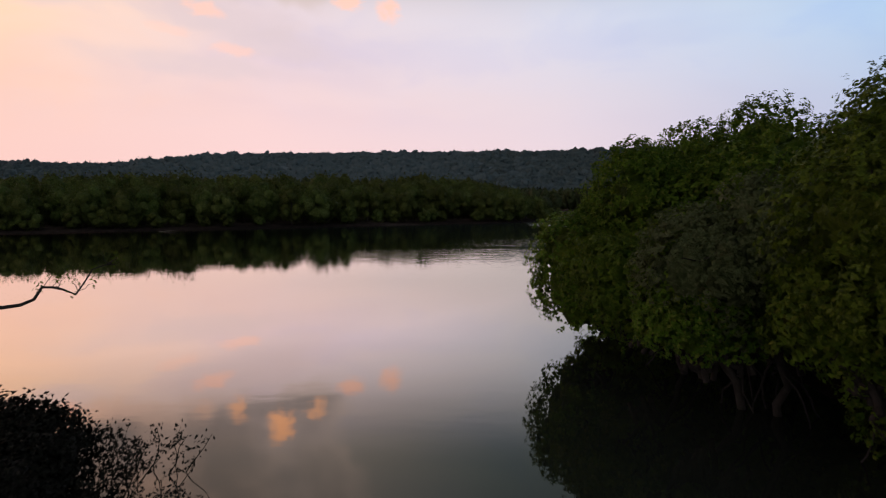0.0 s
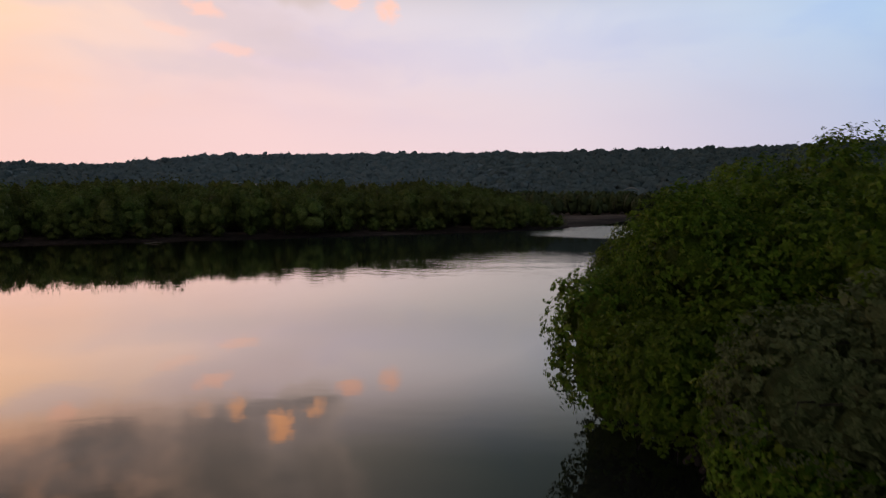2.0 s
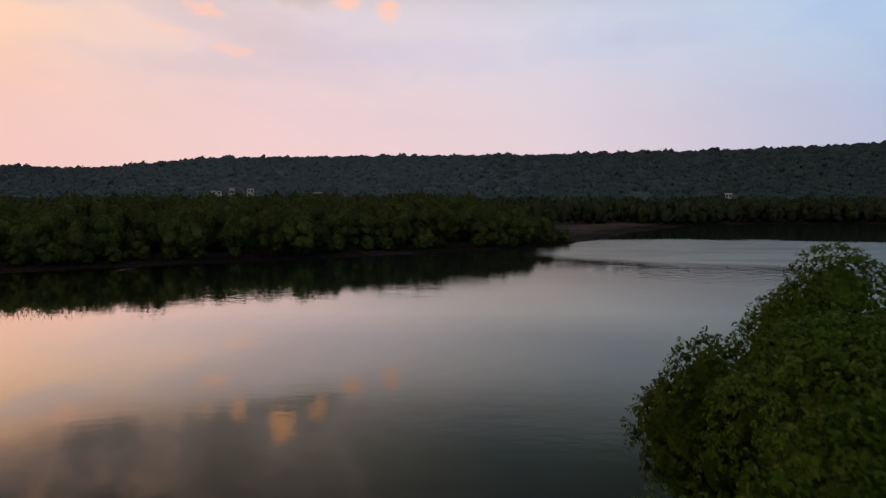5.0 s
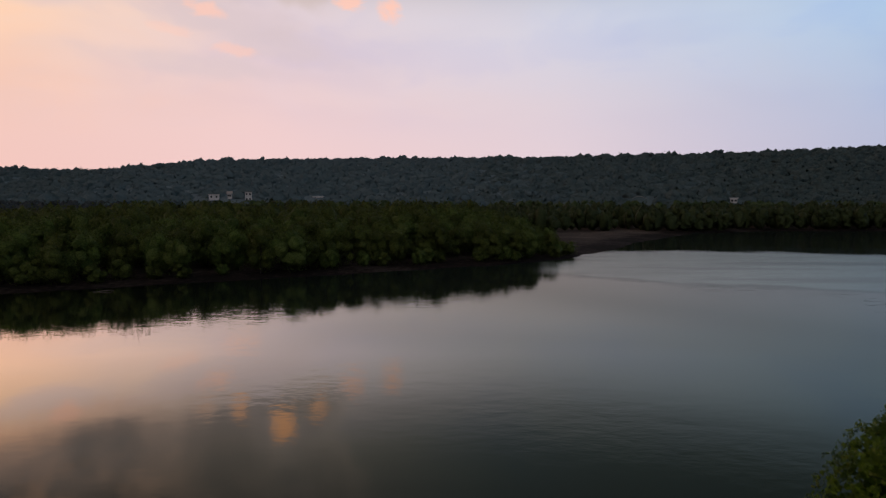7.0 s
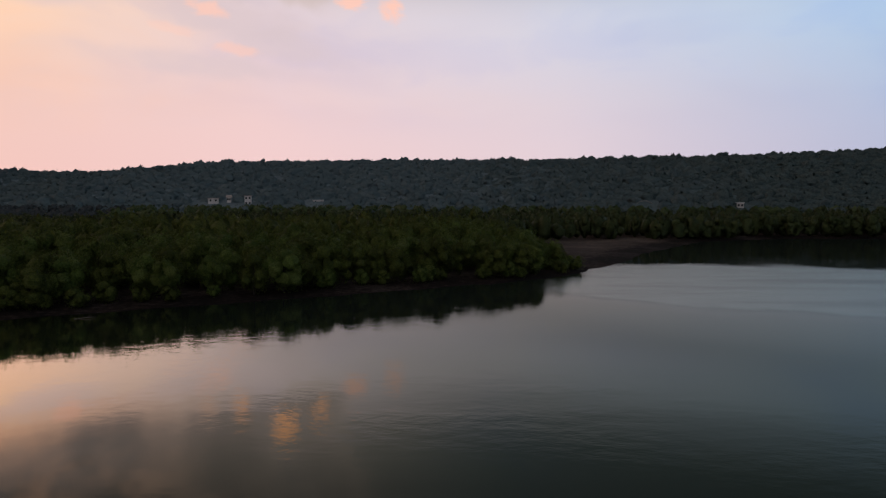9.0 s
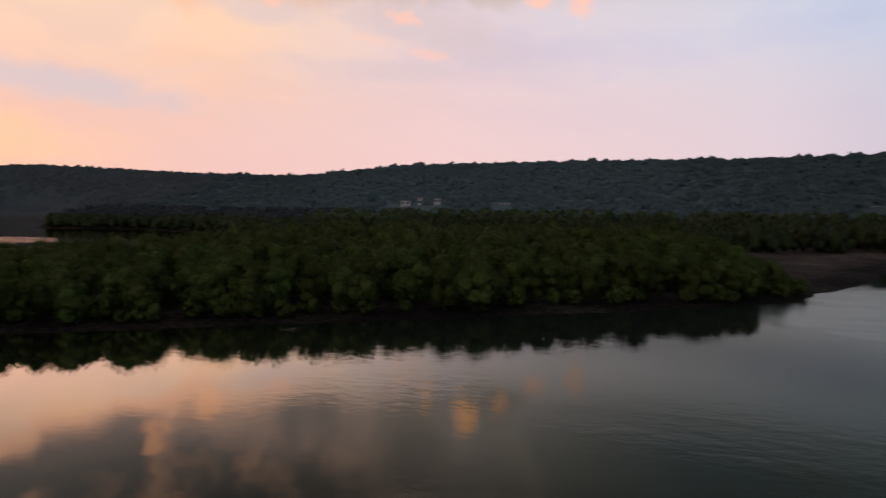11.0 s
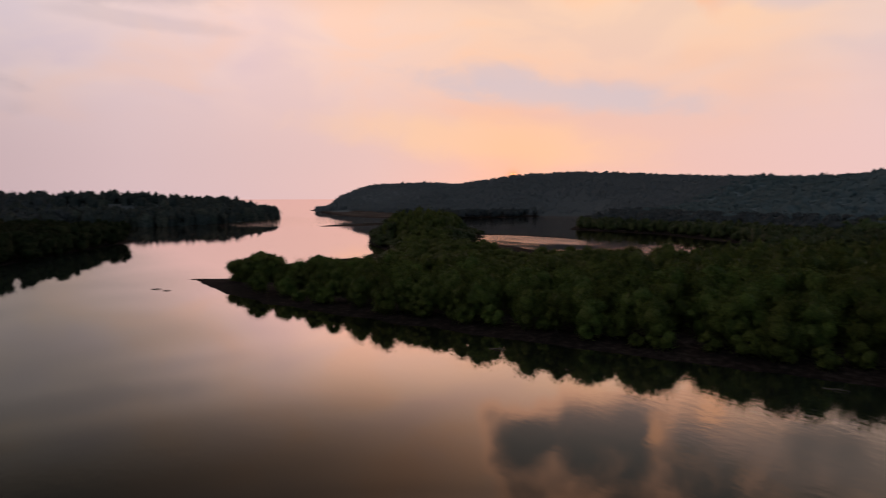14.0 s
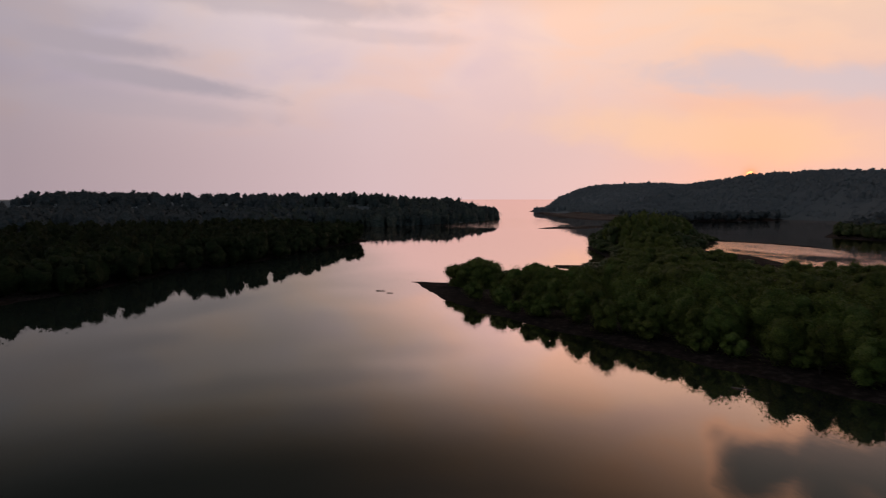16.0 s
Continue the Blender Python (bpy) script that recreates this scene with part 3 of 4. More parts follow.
def swell_of(px, up):
    """Undergrowth that fills the ground between the hill's trees."""
    return np.interp(px, [-340, -240], [3.4, 2.8]) * np.clip(up / 6, 0, 1)


LANDS = [MAIN, LEFT, CAPE, RIGHT]


def land_height(px, py):
    s = np.max([signed(px, py, p) for p in LANDS], 0) + 1.0 * wobble(px, py, 9, 3) + .5 * wobble(px, py, 3, 4)
    bar = np.max([signed(px, py, p) for p in BARS], 0) + .7 * wobble(px, py, 7, 5)
    s = np.clip(s, -400, 400)
    z = np.where(s > 0, .55 * (1 - np.exp(-s / 5.0)) + .05 * wobble(px, py, 4, 6) * np.clip(s / 4, 0, 1), np.maximum(s * .16, -1.6))
    z = np.maximum(z, np.where(bar > 0, np.minimum(bar * .12, .30), np.maximum(bar * .12, -1.6)))
    up = hill(px, py)
    return z + np.where(s > 0, (up + swell_of(px, up)) * np.clip(s / 25, 0, 1), 0)


def spaced(lo, hi, dense_lo, dense_hi, step, growth=1.22):
    mid = list(np.arange(dense_lo, dense_hi + step / 2, step))
    out, v, d = [], dense_lo, step
    while v > lo:
        d *= growth
        v -= d
        out.append(v)
    up, v, d = [], mid[-1], step
    while v < hi:
        d *= growth
        v += d
        up.append(v)
    return np.array(out[::-1] + mid + up)


def build_ground():
    xs, ys = spaced(-4500, 4500, -260, 110, 2.0, 1.12), spaced(-4500, 4500, -16, 210, 2.0, 1.12)
    gx, gy = np.meshgrid(xs, ys, indexing="ij")
    gz = land_height(gx, gy)
    verts = np.stack([gx, gy, gz], -1).reshape(-1, 3)
    nx, ny = len(xs), len(ys)
    i, j = np.meshgrid(np.arange(nx - 1), np.arange(ny - 1), indexing="ij")
    quads = np.stack([i * ny + j, (i + 1) * ny + j, (i + 1) * ny + j + 1, i * ny + j + 1], -1).reshape(-1, 4)
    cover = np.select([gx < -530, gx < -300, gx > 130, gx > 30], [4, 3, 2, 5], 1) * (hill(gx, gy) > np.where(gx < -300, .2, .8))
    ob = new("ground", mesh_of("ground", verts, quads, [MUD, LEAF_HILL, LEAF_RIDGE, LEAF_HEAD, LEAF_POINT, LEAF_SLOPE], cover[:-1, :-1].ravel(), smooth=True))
    tagged(ob, "brown tidal mud banks rising to wooded hills", "ground", kind="structure")


def build_water():
    k = 4600.0
    mesh = mesh_of("water", [(-k, -k, 0), (k, -k, 0), (k, k, 0), (-k, k, 0)], [(0, 1, 2, 3)], [WATER])
    tagged(new("water", mesh), "calm tidal creek mirroring the dusk sky", "water", kind="structure")


build_ground()
build_water()

# ---------------------------------------------------------------- mangroves close to the path


def limb(start, end, r0, r1, sag=0.0, wander=0.12, n=7, sides=6):
    """A crooked tapered limb."""
    t = np.linspace(0, 1, n)[:, None]
    pts = np.asarray(start, float) * (1 - t) + np.asarray(end, float) * t
    span = np.linalg.norm(np.asarray(end, float) - np.asarray(start, float))
    pts[1:-1] += rng.normal(size=(n - 2, 3)) * wander * span * .35
    pts[:, 2] += sag * np.sin(np.pi * t[:, 0]) * span
    return tube(pts, np.linspace(r0, r1, n), sides)


def near_tree(name, x, y, radius, base, top, count, leaf, length, width, label, roots=4, lobes=26, fold=True):
    """A mangrove with a crooked trunk, limbs, stilt roots and single leaves in tufts."""
    tree = new(name)
    tree.location = (x, y, 0)
    lob = lobes_of(radius, base, top, lobes, 0.66)
    foot_x, foot_y = (.9, .3) if x < 7.2 else (0, 0)
    wood = [limb((foot_x, foot_y, -.4), (rng.normal() * .3, rng.normal() * .3, base + (top - base) * .55), .085, .05, 0, .1, 8, 8)]
    fork = np.array([0, 0, max(base, .7)])
    for c, r in lob:
        wood.append(limb(fork + rng.normal(size=3) * .15, c + rng.normal(size=3) * .1, .06, .018, .05, .14))
        for k in range(2):
            tip = c + sphere_ways(1)[0] * r * 1.08
            wood.append(limb(c + rng.normal(size=3) * .08, tip, .016, .006, 0, .16, 5, 4))
    part("trunk", mesh_of("trunk", *join(wood), [BARK], smooth=True), tree)
    for k in range(roots):
        a = k * 2.4 + rng.uniform(-.3, .3)
        reach = rng.uniform(.5, 1.3)
        foot = (foot_x + math.cos(a) * reach, foot_y + math.sin(a) * reach, -.7)
        root = limb((foot_x * .8, foot_y * .8, rng.uniform(.5, 1.3)), foot, .024, .013, .22, .06, 8, 5)
        part("stilt_root", mesh_of("stilt_root", *root, [BARK], smooth=True), tree)
    # tufts: rosettes of leaves at twig ends
    tufts = count // 7 * 3
    area = np.array([r[0] * r[2] for _, r in lob])
    pick = rng.choice(len(lob), tufts, p=area / area.sum())
    ways = sphere_ways(tufts)
    ways[:, 2] = np.where(ways[:, 2] < -.6, -ways[:, 2], ways[:, 2])
    depth = np.where(rng.random(tufts) < .25, rng.uniform(.5, .85, tufts), 1 + rng.normal(size=tufts) * .06)
    at = np.array([c for c, _ in lob])[pick] + ways * np.array([r for _, r in lob])[pick] * depth[:, None]
    keep = np.flatnonzero(~buried(at, pick, lob, .8))[:count // 7]
    at, ways = at[keep], ways[keep]
    grow = unit(ways + sphere_ways(len(at)) * .5 + np.array([0, 0, .35]))
    at, grow = np.repeat(at, 7, 0), np.repeat(grow, 7, 0)
    spread = unit(np.cross(grow, sphere_ways(len(at))))
    size = rng.uniform(.65, 1.25, len(at))
    centre = at + spread * (length * .55 * size)[:, None] + grow * rng.uniform(-.6, .6, len(at))[:, None] * length
    face = unit(grow * .8 + spread * .2 + sphere_ways(len(at)) * .35)
    verts, quads = leaf_set(centre, face, spread, length * size, width * size) if fold else leaves(centre, face, length * size * 1.15, width * size * 1.2)
    round_off = unit(np.repeat(ways, 7, 0) * .8 + face * .55)
    part("crown", mesh_of("crown", verts, quads, [leaf], None, True, np.repeat(round_off, len(verts) // len(centre), 0)), tree)
    # twigs and dim leaves deep inside close the crown
    inner = leafy(crown([(c, r * .8) for c, r in lob], lobes * 55, .18, .13, .5, .1), cores(lob, .52, 7, 5))
    part("inner_foliage", mesh_of("inner_foliage", inner[0], inner[1], [leaf, leaf], inner[2], True, inner[3]), tree)
    return tagged(tree, label, "mangrove tree", "mangroves on the near bank")


def leaf_set(centres, normals, along, length, width):
    """Pointed oval leaves, folded along the rib, laid along a given way."""
    n = len(centres)
    along = unit(along - normals * np.sum(along * normals, -1, keepdims=True))
    side = np.cross(normals, along)
    length, width = length[:, None], width[:, None]
    lift = normals * width * .2
    pts = [centres - along * length / 2, centres - along * length * .12 + side * width / 2 + lift, centres + along * length * .24 + side * width * .44 + lift,
           centres + along * length / 2 - normals * length * .08, centres + along * length * .24 - side * width * .44 + lift, centres - along * length * .12 - side * width / 2 + lift]
    verts = np.stack(pts, 1).reshape(-1, 3)
    k = np.arange(n)[:, None] * 6
    return verts, np.concatenate([k + [3, 2, 1, 0], k + [5, 4, 3, 0]])


GLOSSY = "leafy green mangrove with stilt roots at the water's edge"
DUSTY = "grey-green twiggy mangrove with small dusty leaves"
for x, y, radius, base, top, kind, count in (
        (5.8, 16.2, 2.5, .1, 5.7, 0, 34000), (5.3, 11.3, 1.9, 1.1, 4.6, 1, 17000), (7.6, 10.6, 2.4, .2, 5.6, 0, 16000), (7.0, 7.0, 2.8, 1.4, 5.8, 0, 30000), (7.5, 16.8, 2.7, .4, 6.7, 0, 20000),
        (9.0, 12.2, 2.9, .3, 6.4, 0, 19000), (7.1, 20.4, 2.4, .3, 5.8, 0, 28000), (9.9, 25.6, 2.4, -.3, 6.3, 0, 20000), (10.0, 20.9, 2.8, .3, 6.6, 1, 13000),
        (10.2, 8.2, 3.0, -.1, 6.5, 0, 16000), (12.8, 16.6, 3.0, .8, 6.9, 0, 7000), (14.0, 25.6, 2.9, .3, 6.2, 0, 8000), (8.7, 24.6, 1.6, .2, 4.5, 0, 8000),
        (4.2, 17.0, 2.0, -.1, 3.9, 0, 15000), (4.6, 14.4, 1.8, .5, 3.5, 0, 13000), (4.8, 11.8, 1.5, .9, 3.3, 0, 12000),
        (6.0, 8.9, 1.6, 1.2, 3.6, 0, 12000), (8.4, 9.8, 2.3, -.5, 5.0, 0, 8000), (6.2, 23.3, 1.8, .2, 4.4, 0, 12000), (7.0, 13.8, 2.1, .0, 6.1, 0, 12000), (8.7, 8.0, 1.7, -.4, 2.8, 0, 4000), (7.4, 9.4, 1.3, -.4, 2.2, 0, 4000), (9.0, 14.2, 1.9, -.3, 3.6, 0, 5000)):
    near_tree("mangrove_tree", x, y, radius, base, top, count, LEAF_GREY if kind else LEAF, .085 if kind == 0 else .065, .045 if kind == 0 else .03,
              DUSTY if kind else GLOSSY, fold=y == 16.2)

# low drowned shrub and its crooked bare branch on the other side
def left_shrub():
    shrub = new("mangrove_shrub")
    shrub.location = (-6.4, 7.6, 0)
    lob = [(np.array([dx, dy, .45]), np.array([.9, .9, .68])) for dx, dy in ((0, 0), (.9, .6), (.3, 1.1), (-.9, .5), (1.2, -.5), (.2, -1.0), (-1.1, -.8), (-1.8, .9))]
    wood = [limb((0, 0, -.4), c, .05, .02) for c, _ in lob]
    part("trunk", mesh_of("trunk", *join(wood), [BARK], smooth=True), shrub)
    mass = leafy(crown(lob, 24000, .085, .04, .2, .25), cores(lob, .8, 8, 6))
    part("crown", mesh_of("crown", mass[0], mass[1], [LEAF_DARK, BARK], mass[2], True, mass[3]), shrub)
    for k in range(70):
        a = np.array([rng.uniform(.5, 2.5), rng.uniform(-1.2, 1.7), rng.uniform(.0, .6)])
        tip = a + np.array([rng.uniform(.0, .6), rng.uniform(-.2, .2), rng.uniform(.12, .45)])
        wood = [limb(a - (0, 0, .5), tip, .012, .004, 0, .1, 5, 4)]
        at = a + (tip - a) * rng.uniform(.0, 1, 40)[:, None] + rng.normal(size=(40, 3)) * .05
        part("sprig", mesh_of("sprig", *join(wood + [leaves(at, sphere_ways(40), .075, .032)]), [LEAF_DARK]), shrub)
    tagged(shrub, "low dark twiggy mangrove shrub standing in the water", "shrub")


left_shrub()


def left_tree():
    tree = new("mangrove_tree")
    tree.location = (-10.97, 10.97, 0)
    wood = [limb((0, 0, -.5), (-.3, .2, 3.4), .14, .07, 0, .1, 8, 8)]
    part("trunk", mesh_of("trunk", *join(wood), [BARK], smooth=True), tree)
    bend = [(-.1, 0, 2.1), (.9, .3, 2.35), (1.7, .5, 2.2), (2.5, .7, 2.02), (2.75, .78, 2.05), (2.93, .85, 2.13), (3.03, .92, 2.32), (3.15, 1.0, 2.31), (3.27, 1.06, 2.27),
            (3.44, 1.16, 2.17), (3.56, 1.23, 2.37), (3.67, 1.29, 2.58), (3.83, 1.37, 2.64), (4.0, 1.4, 2.66)]
    bend = [(a * 1.143, b * 1.143, 1.143 * c - .34) for a, b, c in bend]
    forks = [tube(bend, np.linspace(.045, .007, len(bend)), 7)]
    tips = []
    for k in range(18):
        s = rng.uniform(.3, 1.0) * (len(bend) - 1)
        i = min(int(s), len(bend) - 2)
        a = np.array(bend[i]) + (np.array(bend[i + 1]) - np.array(bend[i])) * (s - i)
        tip = a + np.array([rng.uniform(-.1, .22), rng.uniform(-.15, .2), rng.uniform(-.02, .24)])
        forks.append(limb(a, tip, .008, .003, 0, .2, 5, 4))
        tips.append(tip)
    branch = part("branch", mesh_of("branch", *join(forks), [BARK], smooth=True), tree, "crooked bare branch reaching over the water")
    at = np.repeat(np.array(tips), 5, 0) + rng.normal(size=(len(tips) * 5, 3)) * .06
    part("leaf_tuft", mesh_of("leaf_tuft", *leaves(at, sphere_ways(len(at)), .07, .035, 6), [LEAF]), branch)["kind"] = "stuff"
    lob = lobes_of(2.0, 1.4, 5.0, 10)
    lob = [(c + np.array([-1.2, -.4, 0]), r) for c, r in lob]
    verts, quads, normals = crown(lob, 7000, .11, .055)
    part("crown", mesh_of("crown", verts, quads, [LEAF], None, True, normals), tree)
    tagged(tree, "mangrove with a crooked bare branch over the water", "mangrove tree", "mangroves on the near bank")


left_tree()

# ---------------------------------------------------------------- trees along the far shore


def stock_tree(height, radius, leaf, count, size, label, group, shag=.34, core=.68):
    """A bushy mangrove seen from a distance: trunk, limbs, crown of leaf sprays."""
    tree = new("mangrove_tree")
    lob = lobes_of(radius, height * -.02, height * 1.03, 15, .64, .32, .60)
    wood = [limb((0, 0, -.6), (0, 0, height * .6), .13, .06, 0, .06, 5, 5)]
    wood += [limb((0, 0, height * .25), c, .06, .02, .04, .1, 4, 4) for c, _ in lob[:7]]
    part("trunk", mesh_of("trunk", *join(wood), [BARK], smooth=True), tree)
    mass = leafy(crown(lob, count, size, size * .62, .06, shag, .20, True, .7, .8), cores(lob, core, 6, 4))
    part("crown", mesh_of("crown", mass[0], mass[1], [leaf, leaf], mass[2], True, mass[3]), tree)
    return tagged(tree, label, "mangrove tree", group)


def height_at(x, y):
    """How tall the mangroves stand at a place on the long island."""
    along = np.interp(x, [-125, -100, -80, -62, -45, 0, 10, 22], [4.4, 5.3, 6.4, 7.4, 7.8, 8.0, 7.5, 5.5])
    return along


def rise(s):
    """The wood climbs from low trees at the bank to tall ones inside."""
    return np.interp(s, [3, 8, 15, 24], [.62, .70, .84, 1.0])


MUDFLAT = [(22.5, 118), (31, 121), (75, 184), (60, 187), (25, 182), (13, 150), (15, 132)]


def scatter(x0, x1, y0, y1, step, seed):
    r = np.random.default_rng(seed)
    gx, gy = np.meshgrid(np.arange(x0, x1, step), np.arange(y0, y1, step * .87), indexing="ij")
    gx = gx + (np.arange(gx.shape[1]) % 2) * step / 2
    gx, gy = gx + r.uniform(-.36, .36, gx.shape) * step, gy + r.uniform(-.36, .36, gx.shape) * step
    return gx.ravel(), gy.ravel(), r


ISLE = "bushy green mangrove on the mud bank of the creek"
kinds = [stock_tree(h, rd, lf, 1200, .29, ISLE, "mangroves along the creek bank")
         for h, rd, lf in ((7.0, 3.0, LEAF_ISLE), (7.0, 2.7, LEAF_ISLE), (7.0, 3.3, LEAF_ISLE), (7.0, 2.8, LEAF_ISLE), (7.0, 2.9, LEAF_ISLE))]
low_kinds = [stock_tree(3.0, 1.9, lf, 380, .20, "low green mangrove bush at the foot of the bank", "low bushes along the creek bank") for lf in (LEAF_ISLE, LEAF_ISLE)]
round_kinds = [stock_tree(7.0, rd, LEAF_ISLE, 1500, .24, "rounded dark green mangrove bush on the mud spit", "bushes on the mud spit", .10, .86) for rd in (2.9, 3.1)]
used = set()


def plant(stock, x, y, height, natural, r, wide=1.0, sink=0.0):
    """Copies a stock tree to a place; the first use moves the tree itself."""
    s = height / natural
    m = pose(x, y, float(land_height(np.array([x]), np.array([y]))[0]) - sink, 0, 0, r.uniform(0, 360)) @ Matrix.Diagonal((wide * s * r.uniform(.9, 1.15), wide * s * r.uniform(.9, 1.15), s, 1))
    if stock in used:
        copy_thing(stock, m @ Matrix.Diagonal([1 / v for v in stock.scale] + [1]))
    else:
        used.add(stock)
        stock.matrix_basis = m


def build_island_trees():
    x, y, r = scatter(-128, 24, 44, 150, 3.9, 11)
    s = signed(x, y, MAIN)
    ok = (s > np.where(x > 4, 2.6, np.where(x < -75, 2.2, 3.4))) & (signed(x, y, MUDFLAT) < -.5)
    edge_of = dict(zip(zip(x, y), s))
    front = ok & (s < 21) & (y < 132) & (x > -112) & ~((x < -105) & (y < 60))
    for a, b in zip(x[front], y[front]):
        plant(kinds[r.integers(len(kinds))], a, b, height_at(a, b) * rise(edge_of[a, b]) * r.uniform(.88, 1.08), 7.0, r)
    # low bushes at the foot
    x, y, r = scatter(-120, 22, 46, 125, 2.6, 12)
    s = signed(x, y, MAIN)
    foot = (s > np.where(x > 4, 1.6, 2.6)) & (s < 5.0) & (x > -104) & (signed(x, y, MUDFLAT) < -.5) & (r.random(len(x)) < .75)
    for a, b in zip(x[foot], y[foot]):
        plant(low_kinds[r.integers(2)], a, b, r.uniform(1.5, 2.9), 3.0, r)
    # rounded bushes on the spit
    for a, b, h, wd in ((-121.2, 53.9, 3.3, 1.5), (-120.4, 54.6, 4.0, 1.8), (-119.3, 55.4, 4.7, 1.6), (-118.2, 56.2, 4.9, 1.7), (-117.2, 57.1, 4.5, 1.6), (-116.6, 57.8, 3.9, 1.6), (-112.4, 64.5, 4.3, 1.6), (-108.5, 66.0, 4.0, 1.5)):
        plant(round_kinds[int(abs(a)) % 2], a, b, h + 1.7, 7.0, r, wd * .85, 1.7)


def tuft_template(count, size, tall, base, bunches, core=.82, bones=(5, 3), shag=.26, mixed=.40):
    """One crown of radius 1, whose copies are merged into wider woods."""
    lob = [(c, r * rng.uniform(.7, 1.0)) for c, r in lobes_of(1.0, base * tall, tall, bunches, .70, .32, .60)]
    lob.append((np.array([0, 0, tall * .40]), np.array([.72, .72, tall * .50])))
    return leafy(crown(lob, count, size, size * .7, .04, shag, .20, True, .6, mixed), cores(lob, core, *bones))


def woods(name, places, templates, leaf, label, category, seed, flatten=0.0):
    """Many crowns joined into one stretch of wood. places: x, y, ground, radius, height."""
    r = np.random.default_rng(seed)
    vs, qs, ms, ns, base = [], [], [], [], 0
    for x, y, z, radius, height in places:
        v, q, mi, nv = templates[r.integers(len(templates))]
        a = r.uniform(0, 6.28)
        c, s = math.cos(a), math.sin(a)
        vs.append(np.stack([(v[:, 0] * c - v[:, 1] * s) * radius + x, (v[:, 0] * s + v[:, 1] * c) * radius + y, v[:, 2] / v[:, 2].max() * height + z], -1))
        ns.append(unit(np.stack([nv[:, 0] * c - nv[:, 1] * s, nv[:, 0] * s + nv[:, 1] * c, nv[:, 2] + flatten], -1)))
        qs.append(q + base)
        ms.append(mi)
        base += len(v)
    ob = new(name, mesh_of(name, np.concatenate(vs), np.concatenate(qs), [leaf, leaf], np.concatenate(ms), True, np.concatenate(ns)))
    return tagged(ob, label, category, kind="stuff")


HOUSE_PLACES = [(-107.3, 318, 7), (-101.0, 321, 5), (-91.5, 319, 7), (-60, 325, 7), (119, 280, 7), (84, 292, 8)]


def build_woods():
    mid = [tuft_template(90, .13, 2.3, .15, 6, .80, (5, 3), .26, .8) for k in range(10)]
    rich = [tuft_template(170, .11, 2.3, 0.0, 7, .78, (6, 4), .26, .8) for k in range(8)]
    far = [tuft_template(26, .16, 1.35, -.1, 3) for k in range(10)]
    tiny = [tuft_template(18, .17, 1.2, -.1, 4, .88, (5, 3), .20, .3) for k in range(12)]
    soft = [tuft_template(26, .12, 1.1, -.1, 4, .90, (5, 3), .20, .25) for k in range(12)]
    # the island behind its front row, the knoll and the belt behind the mud flat
    x, y, r = scatter(-262, 150, 44, 250, 4.3, 21)
    s = signed(x, y, MAIN)
    knoll = (x < -128) & (y < 185) & (x > -245)
    front = (s < 21) & (y < 132) & (x > -112) & (x < 24)
    ok = (s > np.where(knoll, 1.2, 4.0)) & ~front & (signed(x, y, MUDFLAT) < -2) & ((s > 4.4) | (x > 24) | knoll)
    ok &= ~((x < -121) & (y < 80) & (x > -135)) & ~((x < -100) & (y < 62))
    hh = np.where(knoll, np.interp(np.hypot(x + 196, y - 130), [0, 22, 34, 48], [10.2, 9.0, 6.2, 4.2]), np.where(y > 165, 6.6, height_at(x, y) * rise(s) * 1.02)) * r.uniform(.78, 1.12, len(x))
    hh = np.where(knoll, hh * np.clip(s / 8, .45, 1.1), hh)
    hh = np.where((x < -80) & (y > 84) & ~knoll, hh * .8, hh)
    ok &= ~((s < 15) & (x < -84) & (x > -150) & (y > 100) & (y < 165) & ~knoll)
    z = land_height(x, y)
    rd = r.uniform(2.5, 3.6, len(x))
    edge = ok & (((s < 9) & (x > 20)) | (knoll & (s < 6)))
    back = ok & ~edge & (y > 150) & ((s < 14) | (r.random(len(x)) < .62))
    ok &= (y <= 150)
    ok &= ~edge & ~back
    woods("mangrove_wood", list(zip(x[ok], y[ok], z[ok], rd[ok], hh[ok])), mid, LEAF_ISLE, "dense green mangrove wood behind the creek bank", "mangroves", 3)
    woods("mangrove_wood", list(zip(x[edge], y[edge], z[edge], rd[edge], hh[edge])), rich, LEAF_BELT, "green mangroves fringing the mud flat and lagoon", "mangroves", 9)
    woods("mangrove_wood", list(zip(x[back], y[back], z[back], rd[back], hh[back])), far, LEAF_BELT, "green mangrove wood behind the mud flat", "mangroves", 10)
    # belt further back to the foot of the hill
    x, y, r = scatter(-420, 420, 120, 420, 6.8, 22)
    s = signed(x, y, MAIN)
    ok = (s > 5) & ~((x > -262) & (x < 150) & (y < 250)) & (hill(x, y) < 2.4)
    z = land_height(x, y)
    tall = np.minimum(r.uniform(5.0, 7.0, len(x)), np.maximum(8.7 - z, 2.5))
    for side, leaf, label in ((x >= -130, LEAF_BELT, "far green mangrove belt under the hill"), (x < -130, LEAF_FAR, "dark mangrove belt along the lagoon shore")):
        some = ok & side
        woods("mangrove_wood", list(zip(x[some], y[some], z[some], r.uniform(3.6, 5.0, some.sum()), tall[some])), far, leaf, label, "mangroves", 4)
    # hill forest
    x, y, r = scatter(-300, 340, 180, 560, 7.2, 23)
    h = hill(x, y)
    ok = (h > 1.4) & (signed(x, y, MAIN) > 1) & (hill(x * .97, y * .97) < h + np.where(x < -250, 2.5, .6))
    z = land_height(x, y)
